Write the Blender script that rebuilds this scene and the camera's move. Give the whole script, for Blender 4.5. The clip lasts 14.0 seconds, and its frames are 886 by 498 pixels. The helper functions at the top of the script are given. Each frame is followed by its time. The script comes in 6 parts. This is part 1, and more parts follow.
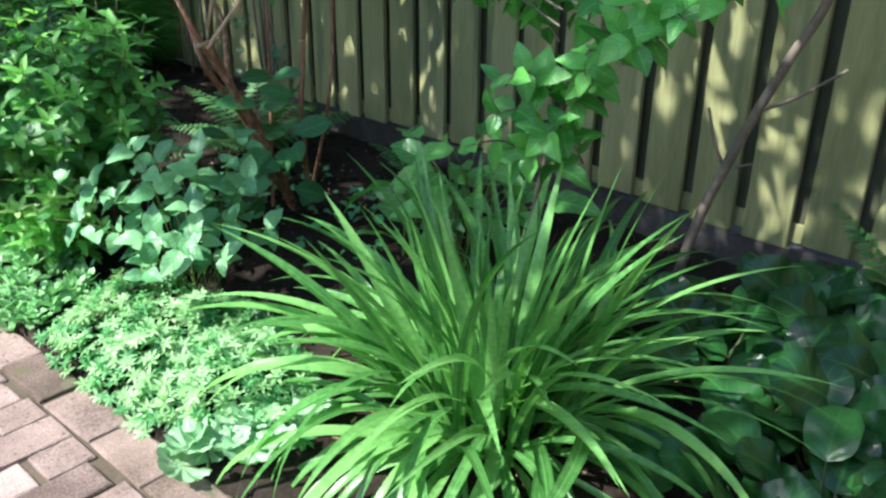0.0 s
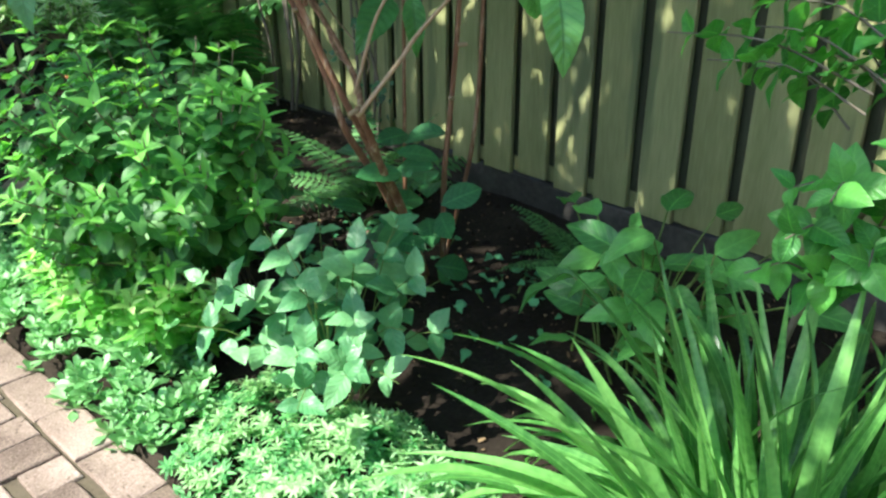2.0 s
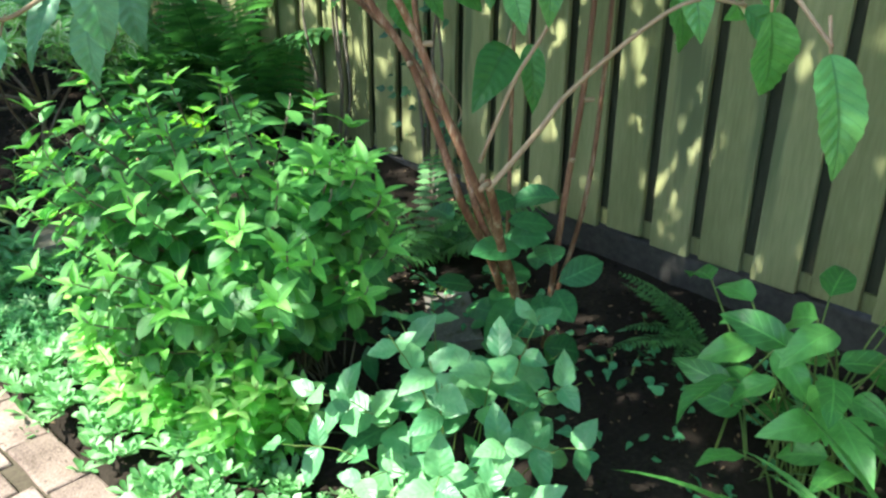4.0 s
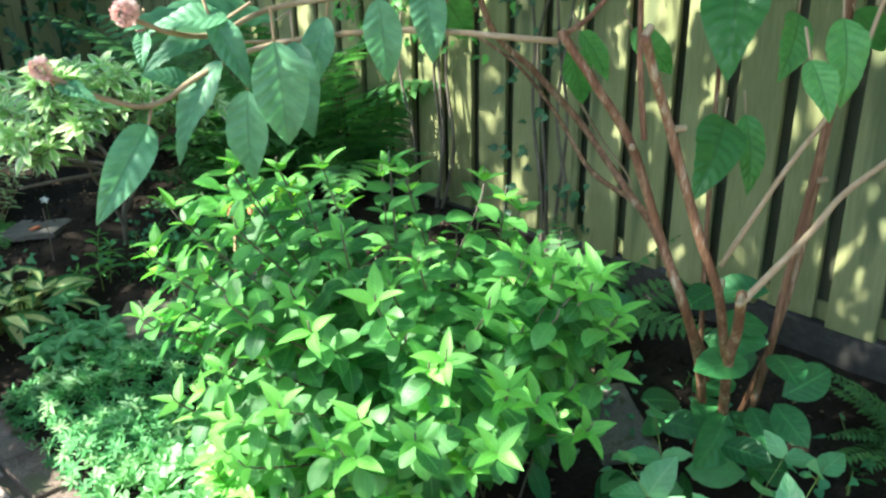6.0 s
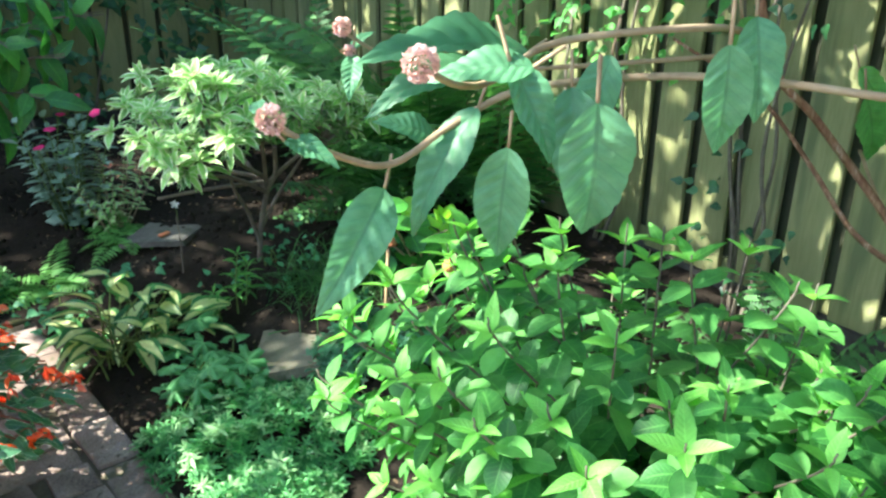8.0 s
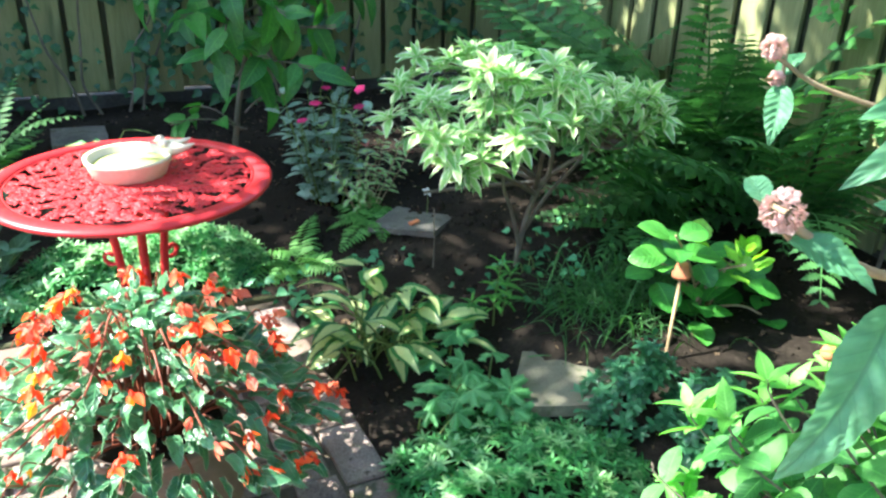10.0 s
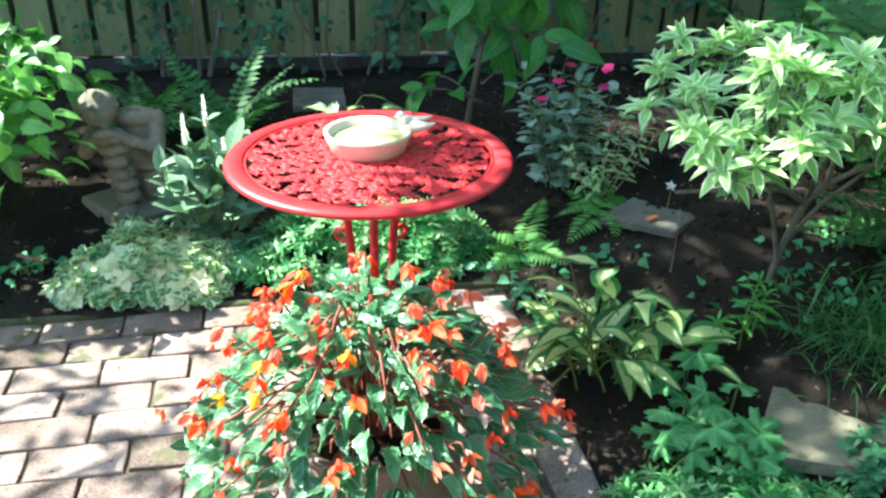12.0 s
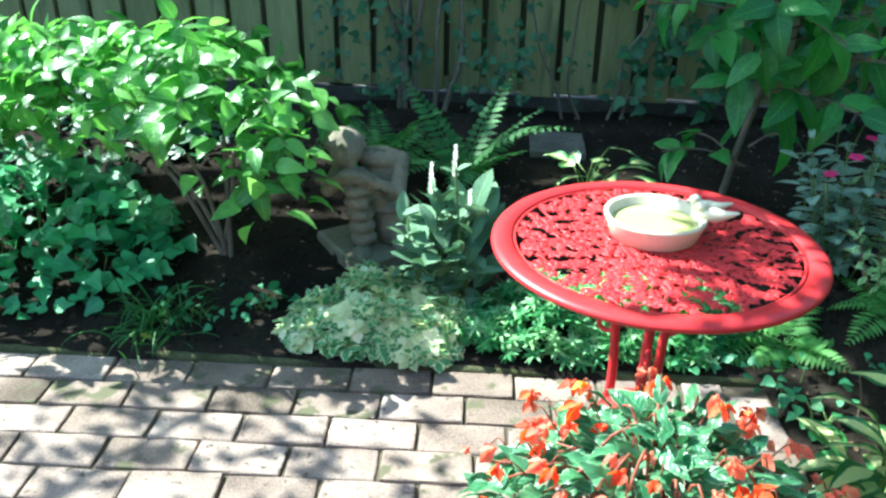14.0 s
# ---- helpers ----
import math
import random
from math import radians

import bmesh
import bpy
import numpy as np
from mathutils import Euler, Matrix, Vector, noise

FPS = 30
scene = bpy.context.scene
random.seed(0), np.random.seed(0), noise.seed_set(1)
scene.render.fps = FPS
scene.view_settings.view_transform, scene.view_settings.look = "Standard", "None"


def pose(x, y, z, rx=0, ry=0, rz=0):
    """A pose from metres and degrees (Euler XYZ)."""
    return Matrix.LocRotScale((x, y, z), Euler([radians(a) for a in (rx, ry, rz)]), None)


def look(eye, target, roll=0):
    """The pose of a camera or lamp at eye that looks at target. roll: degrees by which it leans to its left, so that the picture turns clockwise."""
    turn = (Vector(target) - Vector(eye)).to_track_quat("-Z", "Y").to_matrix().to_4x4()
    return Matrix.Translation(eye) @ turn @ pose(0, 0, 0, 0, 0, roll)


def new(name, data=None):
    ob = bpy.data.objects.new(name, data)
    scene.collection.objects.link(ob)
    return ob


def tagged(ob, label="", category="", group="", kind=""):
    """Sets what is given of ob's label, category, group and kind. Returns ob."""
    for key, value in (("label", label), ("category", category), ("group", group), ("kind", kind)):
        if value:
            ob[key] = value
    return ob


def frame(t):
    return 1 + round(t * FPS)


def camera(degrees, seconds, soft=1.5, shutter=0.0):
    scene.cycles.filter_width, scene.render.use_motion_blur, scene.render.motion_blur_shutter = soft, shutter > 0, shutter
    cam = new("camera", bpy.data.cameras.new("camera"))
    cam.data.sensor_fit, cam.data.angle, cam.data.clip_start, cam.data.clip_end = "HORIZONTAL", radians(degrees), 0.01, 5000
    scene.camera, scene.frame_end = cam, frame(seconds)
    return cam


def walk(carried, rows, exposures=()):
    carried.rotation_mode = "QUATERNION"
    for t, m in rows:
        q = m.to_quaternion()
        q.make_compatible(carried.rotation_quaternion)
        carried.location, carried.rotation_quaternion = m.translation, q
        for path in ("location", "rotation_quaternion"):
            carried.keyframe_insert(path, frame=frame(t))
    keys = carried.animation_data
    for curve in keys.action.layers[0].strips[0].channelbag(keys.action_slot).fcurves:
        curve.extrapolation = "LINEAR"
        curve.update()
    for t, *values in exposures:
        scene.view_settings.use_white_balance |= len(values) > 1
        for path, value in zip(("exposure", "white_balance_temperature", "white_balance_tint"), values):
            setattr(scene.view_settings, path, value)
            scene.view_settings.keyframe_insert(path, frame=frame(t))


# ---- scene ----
cam = camera(56.5, 14.0, soft=2.5)
ROWS = [  # seconds, x, y, z, pitch, roll, yaw
    (0.0, 0.003, 0.008, 1.036, -24.41, -0.46, -44.57),
    (0.5, -0.010, 0.172, 1.055, -24.14, 0.59, -44.72),
    (1.0, -0.012, 0.290, 1.055, -23.20, -0.26, -43.67),
    (1.5, 0.017, 0.430, 1.066, -23.27, 0.12, -43.19),
    (2.0, 0.029, 0.541, 1.102, -24.64, 0.18, -42.96),
    (4.5, 0.043, 1.044, 1.135, -23.80, -0.45, -43.50),
    (5.0, 0.054, 1.141, 1.134, -23.33, -0.39, -42.41),
    (5.5, 0.041, 1.265, 1.148, -22.79, 0.50, -42.62),
    (6.0, 0.013, 1.384, 1.155, -21.89, 0.71, -42.45),
    (6.5, 0.002, 1.462, 1.146, -21.74, -0.63, -40.21),
    (7.0, 0.021, 1.563, 1.153, -22.03, -0.87, -38.24),
    (9.5, -0.023, 2.065, 1.197, -23.98, -1.43, -27.94),
    (10.0, -0.048, 2.137, 1.181, -24.98, -1.71, -21.74),
    (10.5, -0.052, 2.206, 1.174, -26.09, -1.38, -15.60),
    (11.0, -0.058, 2.255, 1.172, -26.88, -1.10, -11.08),
    (11.5, -0.060, 2.292, 1.168, -27.41, -0.94, -8.87),
    (12.0, -0.071, 2.326, 1.170, -27.66, -0.84, -6.44),
    (12.5, -0.090, 2.362, 1.163, -28.17, -0.59, -2.83),
    (13.0, -0.122, 2.420, 1.168, -28.37, -0.26, 0.58),
    (13.5, -0.177, 2.500, 1.180, -27.71, -0.52, 3.34),
    (14.0, -0.248, 2.558, 1.193, -26.49, -0.81, 7.35),
]
EXPOSURES = [  # seconds, stops, kelvin, tint
    (0.0, 1.65, 5950, 16), (2.0, 1.80, 6350, 6), (4.5, 2.18, 6250, 5), (7.0, 2.33, 6300, 4), (9.5, 2.62, 6150, 8), (11.0, 2.72, 6050, 3), (12.5, 2.45, 5900, 2), (14.0, 2.30, 5550, -5)]
walk(cam, [(t, pose(x, y, z, 90 + pitch, roll, yaw)) for t, x, y, z, pitch, roll, yaw in ROWS], EXPOSURES)

# ---- world, sun, exposure ----
SUN_DIR = Vector((-0.85, 0.35, 1.0)).normalized()   # towards the sun
world = bpy.data.worlds.new("world")
scene.world = world
world.use_nodes = True
_wn, _wl = world.node_tree.nodes, world.node_tree.links
_sky = _wn.new("ShaderNodeTexSky")
_sky.sky_type, _sky.sun_disc = "NISHITA", False
_sky.sun_elevation = math.asin(SUN_DIR.z)
_sky.sun_rotation = math.atan2(SUN_DIR.x, SUN_DIR.y)
_wl.new(_sky.outputs["Color"], _wn["Background"].inputs["Color"])
_wn["Background"].inputs["Strength"].default_value = 0.15
sun = new("sun", bpy.data.lights.new("sun", "SUN"))
sun.data.energy, sun.data.angle, sun.data.color = 4.4, radians(0.55), (1.0, 0.95, 0.86)
sun.matrix_world = look((0, 0, 6), Vector((0, 0, 6)) - SUN_DIR)


# ---- materials ----
def ramp(nodes, stops):
    r = nodes.new("ShaderNodeValToRGB")
    while len(r.color_ramp.elements) < len(stops):
        r.color_ramp.elements.new(0.5)
    for e, (p, c) in zip(r.color_ramp.elements, stops):
        e.position, e.color = p, (*c, 1)
    return r


def shade(c, k):
    return tuple(min(1, v * k) for v in c)


def blank(name):
    m = bpy.data.materials.new(name)
    m.use_nodes = True
    n, l = m.node_tree.nodes, m.node_tree.links
    return m, n, l, n["Principled BSDF"]


def surface(name, stops, scale=8.0, fine=60.0, rough=0.8, bump=0.3, metal=0.0, per_piece=0.0, stretch=(1, 1, 1), spots=None, spec=0.3):
    """Two scales of noise through a colour ramp, with relief. stretch squeezes the grain along an axis."""
    m, n, l, b = blank(name)
    co = n.new("ShaderNodeTexCoord")
    mp = n.new("ShaderNodeMapping")
    mp.inputs["Scale"].default_value = stretch
    geo = n.new("ShaderNodeObjectInfo")
    l.new(co.outputs["Object"], mp.inputs["Vector"])
    add = n.new("ShaderNodeVectorMath")
    add.operation = "ADD"
    sc = n.new("ShaderNodeVectorMath")
    sc.operation = "SCALE"
    sc.inputs[0].default_value = (7.3, 3.1, 5.7)
    l.new(geo.outputs["Random"], sc.inputs["Scale"])
    l.new(mp.outputs["Vector"], add.inputs[0])
    l.new(sc.outputs["Vector"], add.inputs[1])
    big, small = n.new("ShaderNodeTexNoise"), n.new("ShaderNodeTexNoise")
    big.inputs["Scale"].default_value, small.inputs["Scale"].default_value = scale, fine
    big.inputs["Detail"].default_value = small.inputs["Detail"].default_value = 6
    for t in (big, small):
        l.new(add.outputs["Vector"], t.inputs["Vector"])
    mix = n.new("ShaderNodeMix")
    mix.inputs["Factor"].default_value = 0.4
    l.new(big.outputs["Fac"], mix.inputs[2])
    l.new(small.outputs["Fac"], mix.inputs[3])
    last = mix.outputs[0]
    if per_piece:
        ma = n.new("ShaderNodeMath")
        ma.operation = "MULTIPLY_ADD"
        ma.inputs[1].default_value = per_piece
        l.new(geo.outputs["Random"], ma.inputs[0])
        sub = n.new("ShaderNodeMath")
        sub.operation = "SUBTRACT"
        sub.inputs[1].default_value = per_piece / 2
        l.new(last, sub.inputs[0])
        l.new(sub.outputs[0], ma.inputs[2])
        last = ma.outputs[0]
    r = ramp(n, stops)
    l.new(last, r.inputs["Fac"])
    col = r.outputs["Color"]
    if spots:
        vo = n.new("ShaderNodeTexNoise")
        vo.inputs["Scale"].default_value, vo.inputs["Detail"].default_value = spots[0], 3
        l.new(add.outputs["Vector"], vo.inputs["Vector"])
        rr = ramp(n, [(spots[1], (0, 0, 0)), (spots[1] + 0.08, (1, 1, 1))])
        l.new(vo.outputs["Fac"], rr.inputs["Fac"])
        mm = n.new("ShaderNodeMix")
        mm.data_type = "RGBA"
        l.new(rr.outputs["Color"], mm.inputs["Factor"])
        l.new(col, mm.inputs[6])
        mm.inputs[7].default_value = (*spots[2], 1)
        col = mm.outputs[2]
    l.new(col, b.inputs["Base Color"])
    b.inputs["Roughness"].default_value, b.inputs["Metallic"].default_value = rough, metal
    b.inputs["Specular IOR Level"].default_value = spec
    bp = n.new("ShaderNodeBump")
    bp.inputs["Strength"].default_value, bp.inputs["Distance"].default_value = bump, 0.006
    l.new(mix.outputs[0], bp.inputs["Height"])
    l.new(bp.outputs["Normal"], b.inputs["Normal"])
    return m


def leafy(name, dark, light, rough=0.42, through_light=0.3, margin=None, centre=None, ribs=9.0, vein=1.35, islands=False, vein_bump=0.35, fresh=True, vein_mix=0.6, spec=0.5):
    """A leaf: colour varies leaf by leaf and along it, with a midrib and side veins from its UVs. margin: (colour, width from the edge)."""
    if fresh:   # living green: less red, a little more blue
        dark, light = [(c[0] * 0.88, c[1] * 1.06, c[2] * 0.98) for c in (dark, light)]
    m, n, l, b = blank(name)
    uv = n.new("ShaderNodeUVMap")
    sep = n.new("ShaderNodeSeparateXYZ")
    l.new(uv.outputs["UV"], sep.inputs[0])

    def op(kind, a, bb=None, c=None):
        q = n.new("ShaderNodeMath")
        q.operation = kind
        for i, v in enumerate((a, bb, c)):
            if v is None:
                continue
            if isinstance(v, (int, float)):
                q.inputs[i].default_value = v
            else:
                l.new(v, q.inputs[i])
        return q.outputs[0]
    across = op("MULTIPLY", op("ABSOLUTE", op("SUBTRACT", sep.outputs[0], 0.5)), 2.0)
    src = op("FRACT", op("ADD", n.new("ShaderNodeNewGeometry").outputs["Random Per Island"], n.new("ShaderNodeObjectInfo").outputs["Random"]))
    co = n.new("ShaderNodeTexCoord")
    no = n.new("ShaderNodeTexNoise")
    no.inputs["Scale"].default_value, no.inputs["Detail"].default_value = 45.0, 4
    l.new(co.outputs["Object"], no.inputs["Vector"])
    t = op("MULTIPLY_ADD", src, 0.75, op("MULTIPLY", op("SUBTRACT", no.outputs["Fac"], 0.35), 0.8))
    r = ramp(n, [(0.0, shade(dark, 0.75)), (0.35, dark), (0.8, light), (1.0, shade(light, 1.15))])
    l.new(t, r.inputs["Fac"])
    col = r.outputs["Color"]

    def blend(fac, a, colour):
        q = n.new("ShaderNodeMix")
        q.data_type = "RGBA"
        l.new(fac, q.inputs["Factor"])
        l.new(a, q.inputs[6])
        q.inputs[7].default_value = (*colour, 1)
        return q.outputs[2]
    ribline = op("PINGPONG", op("SUBTRACT", op("MULTIPLY", sep.outputs[1], ribs), op("MULTIPLY", across, 1.6)), 0.5)
    side = op("MULTIPLY", op("LESS_THAN", ribline, 0.05), op("LESS_THAN", across, 0.9))
    mid = op("LESS_THAN", across, 0.06)
    veins = op("MULTIPLY", op("MAXIMUM", op("MULTIPLY", side, 0.6), mid), vein_mix)
    if centre:
        edge = op("ADD", across, op("MULTIPLY", op("SUBTRACT", no.outputs["Fac"], 0.5), 0.5))
        col = blend(op("LESS_THAN", edge, centre[1]), col, centre[0])
    if margin:
        edge = op("ADD", across, op("MULTIPLY", op("SUBTRACT", no.outputs["Fac"], 0.5), 0.35))
        col = blend(op("GREATER_THAN", edge, 1 - margin[1]), col, margin[0])
    if vein != 1:
        col = blend(veins, col, shade(light, vein))
    l.new(col, b.inputs["Base Color"])
    b.inputs["Roughness"].default_value = rough
    b.inputs["Specular IOR Level"].default_value = spec
    bp = n.new("ShaderNodeBump")
    bp.inputs["Strength"].default_value, bp.inputs["Distance"].default_value = vein_bump, 0.004
    puff = op("ADD", op("MULTIPLY", ribline, 1.0), op("MULTIPLY", no.outputs["Fac"], 0.5))
    l.new(puff, bp.inputs["Height"])
    l.new(bp.outputs["Normal"], b.inputs["Normal"])
    if through_light:
        tr = n.new("ShaderNodeBsdfTranslucent")
        hs = n.new("ShaderNodeHueSaturation")
        hs.inputs["Saturation"].default_value, hs.inputs["Value"].default_value, hs.inputs["Hue"].default_value = 1.1, 1.9, 0.492
        l.new(col, hs.inputs["Color"])
        l.new(hs.outputs["Color"], tr.inputs["Color"])
        mx = n.new("ShaderNodeMixShader")
        mx.inputs[0].default_value = through_light
        l.new(b.outputs[0], mx.inputs[1])
        l.new(tr.outputs[0], mx.inputs[2])
        l.new(mx.outputs[0], n["Material Output"].inputs["Surface"])
    return m


SOIL = surface("soil", [(0.25, (0.009, 0.0075, 0.006)), (0.52, (0.022, 0.0178, 0.0138)), (0.8, (0.052, 0.043, 0.032))], 5, 90, 0.95, 1.0, spec=0.03)
SAND = surface("joint_sand", [(0.3, (0.06, 0.048, 0.034)), (0.7, (0.12, 0.10, 0.07))], 9, 120, 0.95, 0.6, spec=0.1)
PAVER = surface("clay_paver", [(0.34, (0.095, 0.070, 0.058)), (0.45, (0.19, 0.144, 0.119)), (0.54, (0.26, 0.20, 0.168)), (0.66, (0.38, 0.30, 0.255))], 6, 210, 0.95, 1.0, per_piece=0.14, spec=0.12,
                spots=(55, 0.63, (0.10, 0.075, 0.058)))
PAVER_MOSS = surface("mossy_paver", [(0.34, (0.08, 0.061, 0.047)), (0.45, (0.155, 0.117, 0.093)), (0.54, (0.215, 0.162, 0.132)), (0.66, (0.30, 0.232, 0.19))], 6, 210, 0.95, 1.0, per_piece=0.14, spec=0.12,
                     spots=(16, 0.57, (0.105, 0.10, 0.06)))
MOSS = surface("mossy_edging", [(0.3, (0.03, 0.035, 0.016)), (0.5, (0.07, 0.075, 0.035)), (0.7, (0.14, 0.13, 0.08))], 14, 160, 0.95, 1.0, spec=0.1)
CONCRETE = surface("weathered_concrete", [(0.2, (0.08, 0.076, 0.05)), (0.5, (0.155, 0.144, 0.098)), (0.8, (0.25, 0.23, 0.165))], 14, 170, 0.92, 0.5,
                   spots=(30, 0.6, (0.09, 0.10, 0.05)))
SLATE = surface("dark_slab", [(0.32, (0.065, 0.06, 0.05)), (0.5, (0.12, 0.112, 0.094)), (0.68, (0.20, 0.188, 0.16))], 9, 130, 0.92, 0.6, spots=(18, 0.6, (0.075, 0.075, 0.045)))
FENCE = surface("fence_board", [(0.2, (0.135, 0.148, 0.058)), (0.5, (0.215, 0.226, 0.098)), (0.8, (0.295, 0.298, 0.145))], 5, 40, 0.85, 0.35, per_piece=0.22,
                stretch=(3, 3, 0.35), spots=(4, 0.6, (0.13, 0.15, 0.07)))
# fence green darkened: the shade in the gaps is put into this colour
FENCE_BACK_SHADED = surface("shaded_back_board", [(0.2, (0.024, 0.028, 0.015)), (0.5, (0.046, 0.05, 0.028)), (0.8, (0.075, 0.08, 0.045))], 5, 40, 0.9, 0.35, per_piece=0.2, stretch=(3, 3, 0.35))
GRAVEL_BOARD = surface("gravel_board", [(0.3, (0.022, 0.021, 0.018)), (0.5, (0.05, 0.047, 0.041)), (0.7, (0.09, 0.084, 0.074))], 4, 60, 0.9, 0.4)
BARK_RED = surface("red_brown_bark", [(0.2, (0.075, 0.038, 0.022)), (0.46, (0.175, 0.085, 0.046)), (0.56, (0.27, 0.15, 0.085)), (0.66, (0.46, 0.36, 0.26))], 22, 110, 0.75, 0.7, stretch=(2.2, 2.2, 0.35))
BARK_GREY = surface("grey_bark", [(0.2, (0.06, 0.05, 0.04)), (0.5, (0.14, 0.12, 0.09)), (0.8, (0.24, 0.21, 0.16))], 14, 90, 0.85, 0.6)
TWIG = surface("pale_twig", [(0.2, (0.2, 0.13, 0.07)), (0.5, (0.34, 0.25, 0.15)), (0.8, (0.46, 0.36, 0.24))], 20, 90, 0.75, 0.4)
STALK = surface("green_stalk", [(0.2, (0.08, 0.13, 0.03)), (0.8, (0.16, 0.24, 0.06))], 20, 90, 0.6, 0.2)
STALK_DARK = surface("dark_stalk", [(0.2, (0.02, 0.035, 0.012)), (0.8, (0.05, 0.075, 0.025))], 20, 90, 0.6, 0.2)
STALK_RED = surface("red_stalk", [(0.2, (0.15, 0.035, 0.02)), (0.8, (0.28, 0.09, 0.05))], 20, 90, 0.5, 0.2)
STONE = surface("statue_stone", [(0.2, (0.11, 0.097, 0.07)), (0.5, (0.195, 0.17, 0.123)), (0.8, (0.30, 0.265, 0.195))], 9, 90, 0.92, 0.5, spots=(14, 0.6, (0.085, 0.088, 0.05)))
RED = surface("red_enamel", [(0.2, (0.42, 0.022, 0.026)), (0.6, (0.55, 0.03, 0.034)), (0.9, (0.60, 0.05, 0.05))], 9, 70, 0.38, 0.1, spots=(40, 0.72, (0.36, 0.08, 0.06)))
CREAM = surface("cream_glaze", [(0.2, (0.5, 0.44, 0.3)), (0.6, (0.66, 0.6, 0.45)), (0.9, (0.74, 0.69, 0.55))], 12, 90, 0.45, 0.15)
POT = surface("glazed_pot", [(0.2, (0.10, 0.075, 0.06)), (0.6, (0.19, 0.14, 0.115)), (0.9, (0.28, 0.22, 0.19))], 8, 60, 0.55, 0.25)
TERRACOTTA = surface("terracotta", [(0.2, (0.4, 0.13, 0.06)), (0.8, (0.55, 0.21, 0.10))], 30, 120, 0.85, 0.2)
CANE = surface("cane", [(0.2, (0.3, 0.2, 0.1)), (0.8, (0.45, 0.33, 0.18))], 30, 120, 0.7, 0.2)
LITTER = surface("dry_leaf", [(0.3, (0.07, 0.045, 0.025)), (0.5, (0.17, 0.115, 0.06)), (0.66, (0.38, 0.29, 0.16))], 30, 120, 0.85, 0.3, per_piece=0.5)


# ---- building blocks ----
def thing(name, label, category, at=(0, 0, 0), turn=0.0, group="", kind=""):
    ob = new(name)
    ob.empty_display_size = 0.05
    ob.matrix_world = pose(*at, 0, 0, turn)
    return tagged(ob, label, category, group, kind)


def mesh_from(name, verts, faces, material, uvs=None, smooth=True):
    me = bpy.data.meshes.new(name)
    me.from_pydata([tuple(v) for v in verts], [], [tuple(f) for f in faces])
    if uvs is not None:
        layer = me.uv_layers.new(name="UVMap")
        idx = np.empty(len(me.loops), dtype=np.int32)
        me.loops.foreach_get("vertex_index", idx)
        layer.data.foreach_set("uv", np.asarray(uvs, dtype=np.float32)[idx].ravel())
    if smooth:
        me.polygons.foreach_set("use_smooth", [True] * len(me.polygons))
    me.materials.append(material)
    return me


def part(name, mesh, parent, m=None, label="", kind=""):
    ob = new(name, mesh)
    ob.parent = parent
    if m is not None:
        ob.matrix_local = m
    return tagged(ob, label, kind=kind)


def bm_mesh(name, bm, material, smooth=False):
    me = bpy.data.meshes.new(name)
    bm.to_mesh(me)
    bm.free()
    me.materials.append(material)
    if smooth:
        me.polygons.foreach_set("use_smooth", [True] * len(me.polygons))
    return me


def box_mesh(name, sx, sy, sz, material, bevel=0.004, seg=1):
    """A bevelled box, centred in x and y, standing on z = 0."""
    bm = bmesh.new()
    bmesh.ops.create_cube(bm, size=1.0)
    for v in bm.verts:
        v.co = Vector((v.co.x * sx, v.co.y * sy, (v.co.z + 0.5) * sz))
    if bevel:
        bmesh.ops.bevel(bm, geom=bm.edges[:], offset=bevel, segments=seg, affect="EDGES")
    return bm_mesh(name, bm, material)


def lathe(name, profile, material, n=40):
    """Turn (radius, height) pairs round the z axis."""
    vs, fs = [], []
    for r, z in profile:
        for i in range(n):
            a = 2 * math.pi * i / n
            vs.append((r * math.cos(a), r * math.sin(a), z))
    for k in range(len(profile) - 1):
        for i in range(n):
            j = (i + 1) % n
            fs.append((k * n + i, k * n + j, k * n + n + j, k * n + n + i))
    return mesh_from(name, vs, fs, material)


class Batch:
    """Collects many small shapes for one mesh."""

    def __init__(self):
        self.v, self.f, self.u, self.n = [], [], [], 0

    def add(self, shape, m=None):
        v, f, u = shape
        if m is not None:
            a = np.array(m)
            v = v @ a[:3, :3].T + a[:3, 3]
        self.v.append(v)
        self.u.append(u)
        self.f.extend([tuple(i + self.n for i in q) for q in f])
        self.n += len(v)

    def mesh(self, name, material):
        return mesh_from(name, np.concatenate(self.v), self.f, material, np.concatenate(self.u))


def tube(points, radii, sides=6):
    """A tapering tube along points, as a shape for Batch."""
    pts = [Vector(p) for p in points]
    vs, us = [], []
    for i, p in enumerate(pts):
        d = (pts[min(i + 1, len(pts) - 1)] - pts[max(i - 1, 0)]).normalized()
        side = d.cross(Vector((0.31, 0.17, 0.93)))
        if side.length < 1e-3:
            side = d.cross(Vector((1, 0, 0)))
        side.normalize()
        up = side.cross(d)
        r = radii[i] if hasattr(radii, "__len__") else radii
        for k in range(sides):
            a = 2 * math.pi * k / sides
            vs.append(p + r * (math.cos(a) * side + math.sin(a) * up))
            us.append((0.9, i / max(1, len(pts) - 1)))
    fs = []
    for i in range(len(pts) - 1):
        for k in range(sides):
            j = (k + 1) % sides
            fs.append((i * sides + k, i * sides + j, (i + 1) * sides + j, (i + 1) * sides + k))
    fs.append(tuple(range((len(pts) - 1) * sides, len(pts) * sides)))
    return np.array([tuple(v) for v in vs]), fs, np.array(us)


